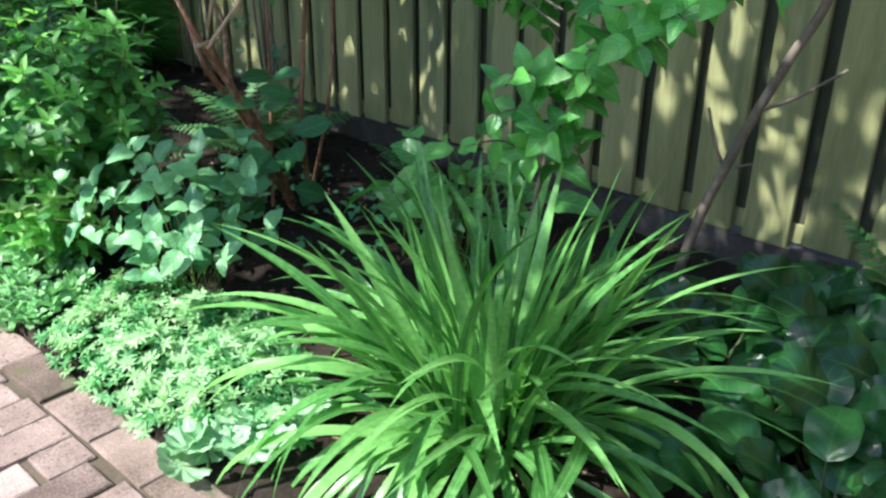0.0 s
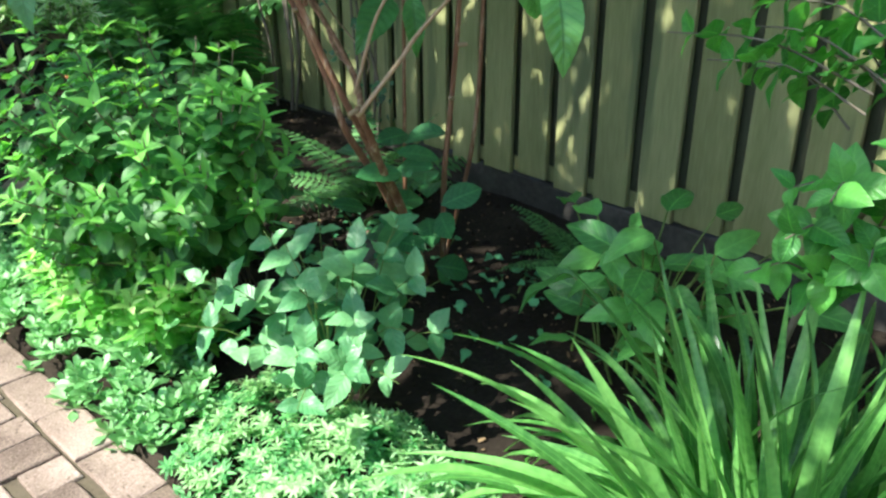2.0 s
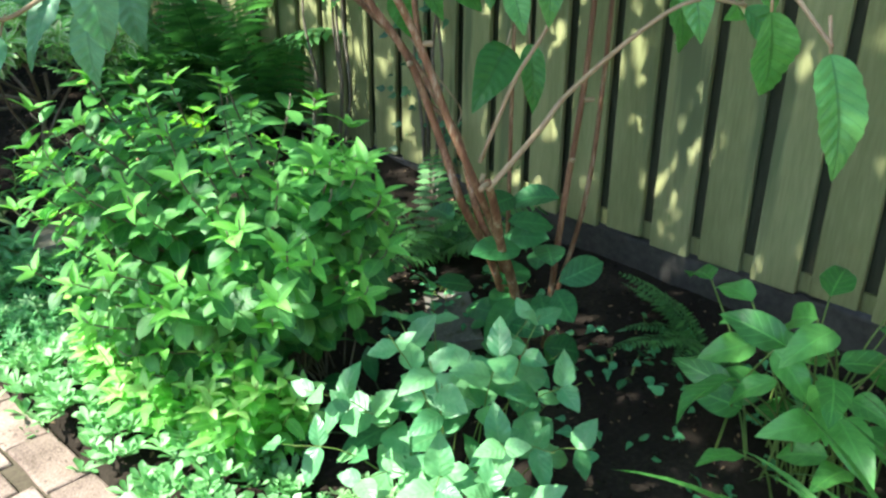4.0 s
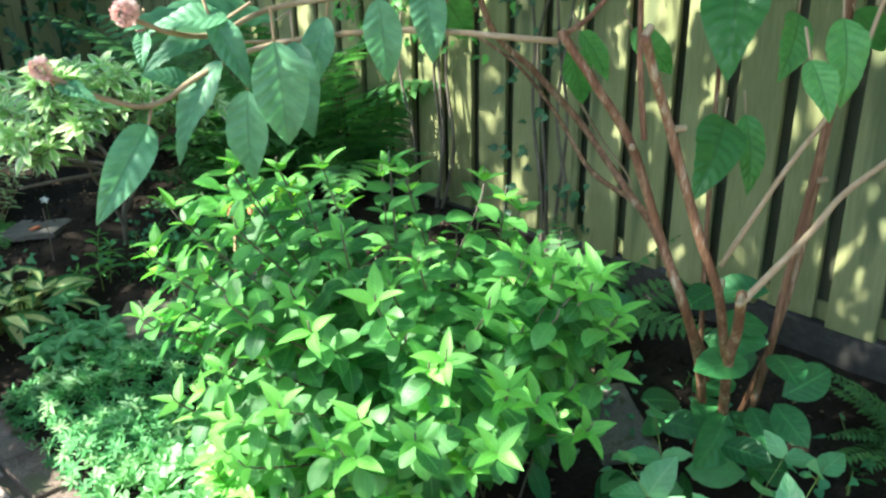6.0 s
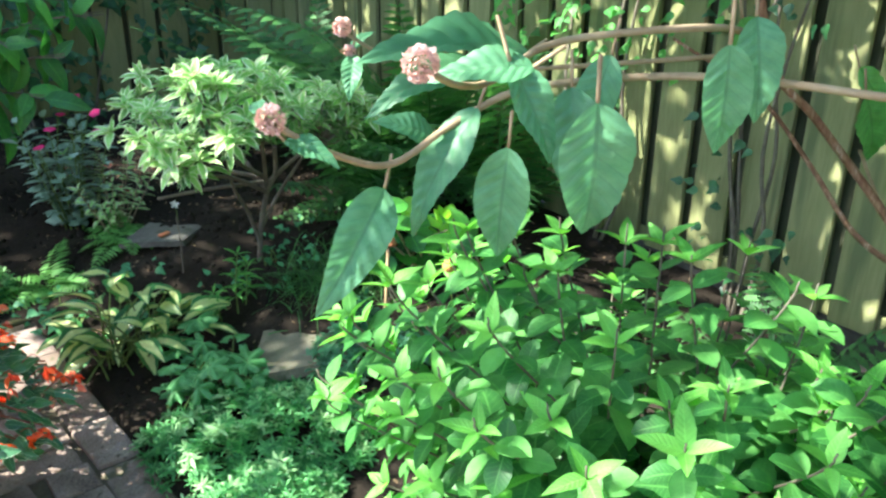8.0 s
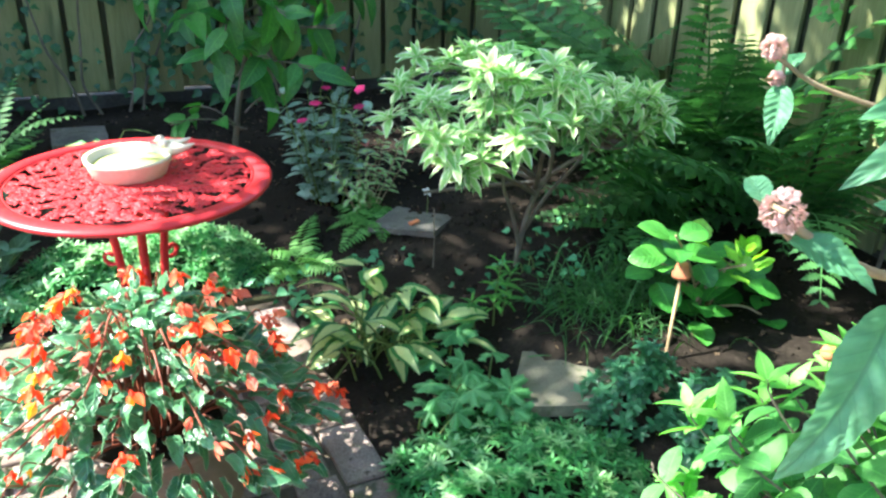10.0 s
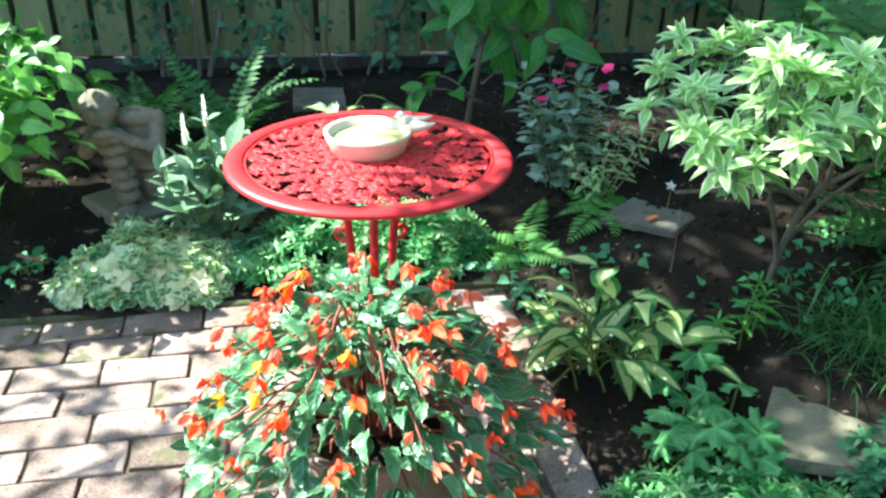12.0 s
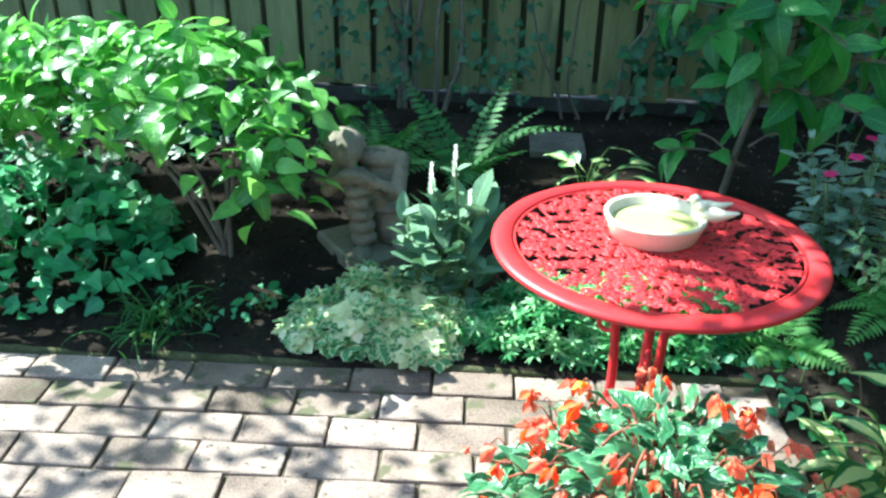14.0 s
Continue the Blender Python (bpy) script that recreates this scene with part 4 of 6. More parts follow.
def build_viburnum():
    p = Plant("viburnum_shrub", "tall shrub with many red-brown stems and big drooping corrugated leaves", "shrub", 1.38, 2.08, seed=5)
    rng = p.rng
    L = p.loc
    runs = [
        # the leaning trunk, cut short at a tie
        ([(1.37, 2.06, .08), (1.26, 2.0, .30), (1.147, 1.946, .478), (1.09, 1.91, .57), (1.036, 1.884, .655)], .0100, .0080),
        # three long stems that fan out above it
        ([(1.38, 2.09, .08), (1.22, 2.03, .38), (1.09, 2.0, .57), (1.084, 2.05, .673), (1.043, 2.092, .83), (.99, 2.125, .925), (.942, 2.156, 1.004)], .0092, .0068),
        ([(1.06, 2.083, .839), (1.05, 2.09, .93), (1.05, 2.10, 1.05), (1.06, 2.12, 1.4)], .0052, .0040),
        ([(1.37, 2.05, .10), (1.22, 1.98, .38), (1.10, 1.94, .56), (1.048, 1.93, .646), (1.013, 1.95, .738), (.96, 1.978, .893), (.91, 1.976, .97), (.881, 1.974, 1.02)], .0084, .0064),
        ([(1.39, 2.11, .08), (1.27, 2.05, .36), (1.19, 2.05, .50), (1.255, 2.17, .61), (1.294, 2.26, .656), (1.30, 2.39, .77), (1.22, 2.45, .88), (1.135, 2.489, .975), (1.08, 2.52, 1.2)], .0096, .0056),
        ([(1.294, 2.25, .645), (1.37, 2.42, .66), (1.42, 2.56, .75), (1.38, 2.66, .86), (1.30, 2.80, .95)], .0060, .0032),
        ([(.942, 2.156, .995), (1.00, 2.14, 1.03), (1.03, 2.13, 1.10), (1.05, 2.14, 1.4)], .0044, .0032),
        ([(1.42, 2.04, .10), (1.37, 1.98, .40), (1.382, 1.975, .535), (1.395, 1.954, .838), (1.40, 1.95, 1.3)], .0080, .0056),
        ([(1.46, 2.08, .10), (1.51, 2.02, .45), (1.52, 2.0, .8), (1.50, 1.98, 1.3)], .0064, .0048),
        ([(1.30, 2.06, .10), (1.36, 2.12, .45), (1.40, 2.16, .80), (1.42, 2.18, 1.3)], .0056, .0040),
    ]
    for r, r0, r1 in runs:
        p.stem([L(*q) for q in r], r0, r1, BARK_RED)
    pale = [([(1.036, 1.884, .64), (1.10, 1.83, .745), (1.137, 1.80, .81), (1.18, 1.70, .92), (1.23, 1.64, .97), (1.32, 1.60, .96)], .0055, .003),
            ([(1.075, 1.942, .67), (1.075, 1.90, .76), (1.079, 1.865, .837), (1.12, 1.82, .95), (1.16, 1.80, 1.1)], .0045, .003),
            ([(1.317, 2.42, .821), (1.372, 2.40, .734), (1.436, 2.36, .632), (1.431, 2.36, .588)], .003, .002),
            ([(1.16, 1.80, 1.08), (1.05, 1.60, 1.10), (.98, 1.40, 1.04), (.965, 1.314, .975)], .004, .0025),
            ([(.354, 2.517, .975), (.42, 2.515, .935), (.488, 2.513, .915), (.57, 2.51, .950), (.68, 2.50, .98), (.82, 2.36, 1.0), (.942, 2.16, .99)], .0035, .005),
            ([(.39, 2.316, 1.058), (.46, 2.36, 1.03), (.55, 2.42, 1.015), (.67, 2.45, 1.04), (.85, 2.38, 1.05), (1.10, 2.49, 1.0)], .003, .005),
            ([(.605, 2.818, 1.01), (.68, 2.80, .97), (.80, 2.74, .95), (1.12, 2.55, .97)], .0025, .004)]
    for r, r0, r1 in pale:
        p.stem([L(*q) for q in r], r0, r1, TWIG, "branch")
    for q, d in (((1.036, 1.884, .652), (-.03, -.012, .0)), ((1.043, 2.092, .83), (-.018, -.014, .004)), ((.96, 1.978, .89), (.02, -.012, .0)), ((1.09, 1.945, .64), (-.02, -.01, -.012)), ((1.385, 1.965, .60), (-.02, -.01, .008)), ((1.39, 1.955, .73), (.022, -.01, .0)), ((.881, 1.974, 1.018), (.012, .0, .012))):
        o = L(*q)
        p.stem([o, o + Vector(d)], .0055, .005, TWIG, "cut_stub")
    big = leaf_set("viburnum_leaf", G["vib"], 6, length=.17, width=.080, kind="ovate", n=40, cols=10, fold=.20, bend=.6, wave=.14, pucker=.075, ribs=9, curl=.6)
    inner = leaf_set("viburnum_leaf", G["vib_green"], 6, length=.17, width=.080, kind="ovate", n=40, cols=10, fold=.20, bend=.6, wave=.14, pucker=.085, ribs=9, curl=.6)
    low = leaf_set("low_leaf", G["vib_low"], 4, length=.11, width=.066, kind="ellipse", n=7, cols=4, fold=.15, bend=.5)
    # big hanging leaves: from the stalk's end to the tip, and a width factor
    hang = [((.478, 2.515, .888), (.384, 2.455, .773), .85), ((.594, 2.50, .966), (.499, 2.50, .829), .80), ((.612, 2.465, .925), (.598, 2.465, .780), .95), ((.74, 2.58, 1.005), (.50, 2.58, 1.0), .85),
            ((.57, 2.55, .925), (.495, 2.55, .948), 1.2), ((.365, 2.52, .958), (.395, 2.47, .935), 1.1), ((.345, 2.53, .985), (.352, 2.56, .995), 1.3), ((.66, 2.60, 1.0), (.52, 2.60, .94), .8),
            ((.552, 2.28, 1.018), (.560, 2.28, .872), 1.02), ((.695, 2.254, 1.06), (.705, 2.254, .942), 1.0), ((.52, 2.33, 1.045), (.43, 2.36, 1.03), 1.0), ((.50, 2.34, 1.05), (.52, 2.30, .96), .9),
            ((.68, 2.44, .99), (.66, 2.40, .85), 1.0), ((.74, 2.44, 1.02), (.70, 2.44, .90), 1.0), ((.83, 2.32, 1.07), (.82, 2.29, .96), 1.0), ((.62, 2.82, .985), (.67, 2.84, 1.005), 1.0), ((.615, 2.81, .98), (.59, 2.78, .925), 1.1),
            ((.95, 2.42, 1.05), (1.02, 2.42, .93), 1.0),
            ((1.29, 2.08, .835), (1.165, 2.02, .735), 1.15), ((1.36, 2.08, .83), (1.33, 2.03, .70), 1.0), ((1.258, 2.06, 1.09), (1.16, 2.02, .93), 1.15), ((1.40, 2.03, 1.0), (1.32, 1.99, .90), 1.2),
            ((.965, 1.314, .967), (.935, 1.262, .842), 1.1), ((.99, 1.40, 1.0), (1.03, 1.40, .87), 1.0), ((1.32, 1.60, .955), (1.36, 1.54, .87), 1.1), ((1.30, 1.61, .965), (1.40, 1.64, .91), 1.0), ((1.50, 1.84, .96), (1.556, 1.825, .804), 1.0),
            ((1.25, 1.66, 1.02), (1.22, 1.62, .91), 1.1), ((1.40, 1.66, 1.03), (1.47, 1.6, .90), 1.1), ((1.02, 1.83, .99), (1.00, 1.79, .925), 1.2), ((1.12, 1.84, 1.03), (1.08, 1.80, .93), 1.1), ((1.5, 1.98, 1.0), (1.58, 1.93, .90), 1.1),
            ((1.26, 2.4, .92), (1.30, 2.38, .80), 1.1), ((1.42, 2.5, .93), (1.46, 2.45, .82), 1.1), ((1.32, 2.3, .96), (1.37, 2.24, .86), 1.1)]
    for i, (at, tip, w) in enumerate(hang):
        a, e = L(*at), L(*tip)
        d = e - a
        up = Vector((-.55 + rng.gauss(0, .2), -.6 + rng.gauss(0, .2), .55))
        s = d.length / .165
        p.leaf((big if at[0] < .9 else inner)[i % 6], aim(a, d + Vector((0, 0, .25 * d.length)), up, s, rng.gauss(0, .2)) @ Matrix.Diagonal((w, 1, 1, 1)))
        p.twig([a - d.normalized() * .03 + Vector((0, 0, .012)), a], .0022, .002)
    for i in range(820):                      # unseen crown above, leafed to throw shade on the fence
        v = ball(rng)
        q = L(1.08 + v.x * .62, 2.45 + v.y * 1.2, 1.74 + v.z * .42)
        p.mass.add(leaf(.16, .08, "ovate", 3, 2, .2, .6), aim(q, Vector((v.x, v.y, -.6)), (-.3, -.3, 1), rng.uniform(.8, 1.2), rng.gauss(0, .5)))
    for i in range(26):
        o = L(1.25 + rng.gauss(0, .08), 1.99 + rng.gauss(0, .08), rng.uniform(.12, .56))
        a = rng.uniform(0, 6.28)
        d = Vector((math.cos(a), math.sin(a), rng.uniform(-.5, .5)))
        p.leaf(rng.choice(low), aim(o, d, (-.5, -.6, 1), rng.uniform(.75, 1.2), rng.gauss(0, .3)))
    # fading pink flower heads at the branch ends
    floret = leaf(.0048, .0044, "round", 3, 2, .5, -.6)
    for q, r in (((.350, 2.517, .982), .0135), ((.388, 2.316, 1.062), .0135), ((.603, 2.818, 1.018), .0115), ((.612, 2.815, .985), .006)):
        b = Batch()
        for k in range(320):
            n = ball(rng).normalized()
            b.add(floret, aim(n * r * rng.uniform(.7, .92), n + Vector((rng.gauss(0, .3), rng.gauss(0, .3), rng.gauss(0, .3))), n.orthogonal(), rng.uniform(.7, 1.2)))
        part("flower_head", b.mesh("flower_head", G["pink"]), p.ob, Matrix.Translation(L(*q)), "fading pink flower head")
    p.done(TWIG, G["vib"])


strap_clump()
star_mat("woodruff_mat", "mound of feathery pale green whorled leaves spilling onto the paving", .73, 1.58, .30, .50, .13, 1100, .025, radians(4), 11, ("woodruff", "woodruff_lit"), young=.65)
star_mat("woodruff_mat", "mound of bright green whorled leaves beside the paving", .56, 3.22, .33, .35, .13, 850, .027, 0, 12, ("woodruff", "woodruff_lit"), young=.25)
rosette_mat("saxifrage_mat", "mat of small spoon-shaped evergreen rosettes at the paving's edge", .57, 2.45, .19, .56, 330, .052, radians(4), 13, h=.07)
build_hypericum()
low_hypericum()
build_sapling()
build_cornel()
build_viburnum()


# ---- the far bed, the table and the pot ----
TABLE = Vector((-0.033, 3.91, 0.0))


def build_table():
    t = thing("garden_table", "round red-painted cast-iron bistro table with a pierced top", "table", TABLE)
    R, top = 0.292, 0.56
    # rolled rim
    part("rim", lathe("rim", [(R - .038, top - .003), (R - .036, top + .001), (R - .012, top + .001), (R - .003, top - .002), (R, top - .007), (R - .003, top - .012),
                              (R - .012, top - .014), (R - .030, top - .011), (R - .038, top - .008), (R - .038, top - .003)], RED, 96), t)
    # pierced scrollwork: rings of curls between two bands
    rng = random.Random(3)
    b = Batch()

    def curl(cx, cy, r, a0, turn, w=.0052, hand=1):
        pts = []
        for i in range(13):
            k = i / 12
            a = a0 + hand * turn * k
            rr = r * (1 - .72 * k)
            pts.append((cx + rr * math.cos(a), cy + rr * math.sin(a), top - .004))
        b.add(tube(pts, w, 5))
    count = 640
    for i in range(count):
        rad = .240 * math.sqrt((i + .6) / count)
        a = 2.39996 * i + rng.uniform(-.1, .1)
        cx, cy = rad * math.cos(a), rad * math.sin(a)
        h = rng.choice((-1, 1))
        curl(cx, cy, rng.uniform(.0078, .0112), rng.uniform(0, 6.3), 4.8, rng.uniform(.0026, .0034), h)
        b2 = rng.uniform(0, 6.3)
        # two leaves that join this curl to the next ones
        for b3 in (b2, b2 + 1.3):
            dx, dy = math.cos(b3), math.sin(b3)
            b.add(tube([(cx - dx * .013, cy - dy * .013, top - .005), (cx - dy * .003, cy + dx * .003, top - .003), (cx + dx * .013, cy + dy * .013, top - .005)], [.0018, .0042, .0018], 5))
    for rad in (.2495, .125):
        b.add(tube([(rad * math.cos(2 * math.pi * i / 60), rad * math.sin(2 * math.pi * i / 60), top - .005) for i in range(61)], .0028, 4))
    for i in range(12):
        a = 2 * math.pi * i / 12
        b.add(tube([(r * math.cos(a + .12 * math.sin(r * 40)), r * math.sin(a + .12 * math.sin(r * 40)), top - .005) for r in np.linspace(.02, .25, 12)], .0034, 4))
    casting = b.mesh("scrollwork", RED)
    for v in casting.vertices:                # cast flat
        v.co.z = top - .003 + (v.co.z - top + .004) * .4
    part("scrollwork", casting, t, label="pierced red scrollwork")
    for i in range(3):
        a = radians(32 + 120 * i)
        c, s = math.cos(a), math.sin(a)
        pts = smooth_path([(c * r, s * r, z) for r, z in ((.085, top - .012), (.066, .44), (.052, .32), (.054, .20), (.10, .10), (.18, .02), (.215, .006))], 6)
        v, f, u = tube(pts, .0095, 8)
        leg = part("leg", mesh_from("leg", v, f, RED, u), t)
        sc = smooth_path([(c * (.076 + .022 * (1 - k / 12) * math.cos(k * .8 + 2.6)), s * (.076 + .022 * (1 - k / 12) * math.cos(k * .8 + 2.6)), .365 + .022 * (1 - k / 12) * math.sin(k * .8 + 2.6)) for k in range(9)], 3)
        v, f, u = tube(sc, .005, 6)
        part("scroll", mesh_from("scroll", v, f, RED, u), leg)
    part("hub", lathe("hub", [(0, .19), (.05, .19), (.058, .198), (.05, .206), (0, .206)], RED, 24), t)
    part("under_ring", lathe("under_ring", [(.085, top - .014), (.092, top - .014), (.092, top - .026), (.085, top - .026), (.085, top - .014)], RED, 40), t)


def build_bath():
    b = thing("bird_bath_dish", "cream ceramic bird bath dish holding greenish water", "bird bath", (-.035, 3.945, .556))
    part("dish", lathe("dish", [(0, 0), (.073, 0), (.078, .004), (.084, .022), (.090, .036), (.091, .042), (.087, .044), (.081, .040), (.074, .018), (.066, .012), (0, .011)], CREAM, 56), b)
    m, n, l, bs = blank("green_water")
    bs.inputs["Base Color"].default_value = (.42, .44, .16, 1)
    bs.inputs["Roughness"].default_value = .06
    part("water", lathe("water", [(0, .026), (.05, .026), (.0762, .026)], m, 40), b, label="shallow greenish water")
    # two small birds side by side on the rim
    for i, (x, y, turn) in enumerate(((.094, .018, -8), (.100, -.016, -24))):
        bm = bmesh.new()
        bmesh.ops.create_uvsphere(bm, u_segments=14, v_segments=10, radius=1)
        for v in bm.verts:
            c = v.co.copy()
            tail = max(0, c.x)
            v.co = Vector((c.x * .030 + tail ** 2 * .012, c.y * .014 * (1 - .45 * tail), c.z * .013 * (1 - .5 * tail) + tail ** 2 * .014))
        head = bmesh.ops.create_uvsphere(bm, u_segments=10, v_segments=8, radius=.011)
        bmesh.ops.translate(bm, verts=head["verts"], vec=(-.024, 0, .011))
        beak = bmesh.ops.create_cone(bm, segments=6, radius1=.003, radius2=0, depth=.008)
        bmesh.ops.rotate(bm, verts=beak["verts"], cent=(0, 0, 0), matrix=Matrix.Rotation(radians(-90), 3, "Y"))
        bmesh.ops.translate(bm, verts=beak["verts"], vec=(-.037, 0, .010))
        part("bird_ornament", bm_mesh("bird_ornament", bm, CREAM, True), b, pose(x, y, .052, 0, 0, turn), "cream glazed bird perched on the rim")


def build_begonia():
    at = (-.055, 3.44)
    pot = thing("flower_pot", "round brownish glazed flower pot on the paving", "flower pot", (*at, 0.0))
    part("pot_body", lathe("pot_body", [(0, 0), (.085, 0), (.10, .006), (.135, .06), (.155, .13), (.155, .19), (.14, .235), (.132, .25), (.142, .258), (.146, .27), (.138, .276), (.126, .268), (.12, .24), (0, .235)], POT, 48), pot)
    part("compost", lathe("compost", [(0, .252), (.07, .250), (.118, .246)], SOIL, 30), pot, kind="stuff")
    p = Plant("begonia", "trailing begonia covered in orange bell flowers in its pot", "potted plant", *at, seed=6, z=.245)
    rng = p.rng
    leaves = leaf_set("begonia_leaf", G["begonia"], 6, length=.066, width=.030, kind="acute", n=15, cols=4, fold=.32, bend=.55, teeth=.07, wave=.2, lop=.22, pucker=.02, ribs=6)
    big = leaf(.026, .018, "ovate", 6, 4, .5, -.35)
    small = leaf(.020, .011, "ovate", 5, 2, .45, -.25)

    def flower(mat, openness, seed):
        """A nodding flower of two broad cupped petals and two narrow ones."""
        b = Batch()
        for k in range(4):
            a = k * 1.5708 + .2 * seed
            o = openness * (1 if k % 2 else .7)
            d = Vector((math.cos(a) * o, math.sin(a) * o, -1))
            b.add(small if k % 2 else big, aim((math.cos(a) * .003, math.sin(a) * .003, 0), d, (math.cos(a), math.sin(a), .6), 1.0, 0))
        b.add(tube([(0, 0, .006), (0, 0, -.002), (0, 0, -.010)], [.002, .005, .003], 6))
        return b.mesh("flower", mat)
    flowers = [flower(G["orange"], o, i) for i, o in enumerate((.35, .6, .95))] + [flower(G["salmon"], .2, 7), flower(G["salmon"], .4, 5)]
    # yellower copies for the west side: the sun there is put into the petals
    sun_side = [flower(G["yellow"], .5, 8), flower(G["orange"], .7, 9)]
    R0, TOP = .325, .235
    n = 780
    for i in range(n):
        a = 2.4 * i + rng.uniform(-.3, .3)
        out = math.sqrt((i + .5) / n)
        R = R0 * out * rng.uniform(.88, 1.05)
        c, s = math.cos(a), math.sin(a)
        lay = rng.uniform(.4, 1.0) ** .6
        q = Vector((c * R, s * R, (TOP * (1 - out ** 2.4) - .05 * out ** 3) * lay + .03))
        b = a + rng.gauss(0, .55)
        d = Vector((math.cos(b), math.sin(b), .45 - .8 * out + rng.gauss(0, .35)))
        p.leaf(rng.choice(leaves), aim(q - Vector((c, s, 0)) * .035, d, (c * .4 * out + rng.gauss(-.1, .35), s * .4 * out + rng.gauss(-.1, .35), 1), rng.uniform(.5, 1.0), rng.gauss(0, .6)))
        if i % 8 == 0:
            p.twig([(c * .03, s * .03, 0), Vector((c * R * .55, s * R * .55, q.z + .03)), q], .003, .0018)
    k = 0
    for i in range(100):
        a = 2.4 * i + 1.1 + rng.uniform(-.4, .4)
        out = .16 + .92 * ((i + .5) / 100) ** .62 * rng.uniform(.85, 1.06)
        c, s = math.cos(a), math.sin(a)
        if s > .25 and i % 2:
            continue
        q0 = Vector((c * R0 * out * 1.02, s * R0 * out * 1.02, TOP * (1 - min(1.05, out) ** 2.4) - .16 * max(0, out - .6) * rng.uniform(.4, 1.7) + .045))
        p.twig([Vector((q0.x * .84, q0.y * .84, q0.z - .01)), Vector((q0.x * .95, q0.y * .95, q0.z + .014)), q0], .0013, .001)
        west = c < -.35 and rng.random() < .45
        for j in range(rng.choice((1, 2, 2, 3))):
            q = q0 + Vector((rng.gauss(0, .016), rng.gauss(0, .016), rng.gauss(-.006, .012)))
            down = (rng.gauss(0, .4) + c * .6, rng.gauss(0, .4) + s * .6, -1)
            m = Matrix.Translation(q) @ Vector((0, 0, -1)).rotation_difference(Vector(down)).to_matrix().to_4x4() @ Matrix.Rotation(rng.uniform(0, 6.3), 4, "Z") @ Matrix.Scale(rng.uniform(.65, 1.1), 4)
            p.leaf(rng.choice(sun_side if west else flowers), m, "flower")
    p.done(STALK_RED)


def build_statue():
    s = new("garden_statue")
    bm = bmesh.new()

    def blob(at, size, turn=(0, 0, 0), seg=14):
        r = bmesh.ops.create_uvsphere(bm, u_segments=seg, v_segments=10, radius=1)
        m = Matrix.Translation(at) @ Euler([radians(a) for a in turn]).to_matrix().to_4x4() @ Matrix.Diagonal((*size, 1))
        bmesh.ops.transform(bm, matrix=m, verts=r["verts"])

    def limb(a, b, r0, r1):
        a, b = Vector(a), Vector(b)
        for i in range(7):
            k = i / 6
            q = a.lerp(b, k)
            rr = r0 + (r1 - r0) * k
            blob(q, (rr, rr, rr), seg=10)
    # a seated figure, knee drawn up, arms folded on the knee and head bowed on them
    blob((.050, .030, .245), (.074, .054, .110), (0, -4, 0))    # trunk
    blob((.042, .015, .322), (.088, .046, .034), (0, 4, 0))     # shoulders
    blob((.064, .020, .152), (.074, .068, .018))                # hem of the shirt
    blob((.072, .030, .080), (.064, .076, .085))                # seat and skirt
    limb((.055, .020, .150), (-.022, -.050, .268), .045, .042)  # thigh to raised knee
    for k in range(6):                                          # wrapped lower leg
        blob((-.030 + .0045 * k, -.064, .283 - .043 * k), (.050 - .0016 * k, .047 - .0014 * k, .0275))
    blob((-.010, -.100, .022), (.033, .056, .023))              # foot
    limb((.105, .012, .315), (.100, -.045, .226), .030, .027)   # one arm
    limb((.100, -.045, .224), (-.028, -.092, .302), .025, .019)
    limb((-.070, .020, .305), (-.116, -.045, .228), .030, .027)  # the other
    limb((-.116, -.045, .228), (-.052, -.090, .300), .026, .020)
    blob((-.040, -.094, .304), (.038, .021, .016))              # folded fists
    blob((-.056, -.040, .366), (.052, .058, .054), (22, 12, 0))  # head
    blob((-.062, -.026, .386), (.060, .060, .046), (20, 10, 0))  # hair
    blob((-.040, -.094, .352), (.008, .010, .012), seg=8)       # nose
    blob((-.042, -.082, .334), (.020, .016, .010), seg=8)       # chin
    for k in range(11):
        a = k * .571
        blob((-.062 + .052 * math.cos(a), -.026 + .052 * math.sin(a), .380 + .012 * math.sin(a * 2)), (.016, .016, .014), seg=8)
    limb((.100, .010, .090), (.112, -.065, .036), .036, .030)   # the folded leg
    me = bm_mesh("garden_statue", bm, STONE, True)
    s.data = None
    bpy.data.objects.remove(s)
    s = new("garden_statue", me)
    z = soil(-.72, 4.76) + .012
    s.matrix_world = pose(-.738, 4.74, z, 0, 0, 6) @ Matrix.Diagonal((.92, .95, .86, 1))
    rm = s.modifiers.new("merge", "REMESH")
    rm.mode, rm.voxel_size = "VOXEL", .0042
    rm.use_smooth_shade = True
    tagged(s, "weathered stone statue of a seated child with folded arms", "statue")
    p = thing("statue_plinth", "square weathered stone base under the statue", "plinth", (-.72, 4.76, soil(-.72, 4.76) - .02), 40)
    part("stone", box_mesh("stone", .27, .27, .050, STONE, .006), p)


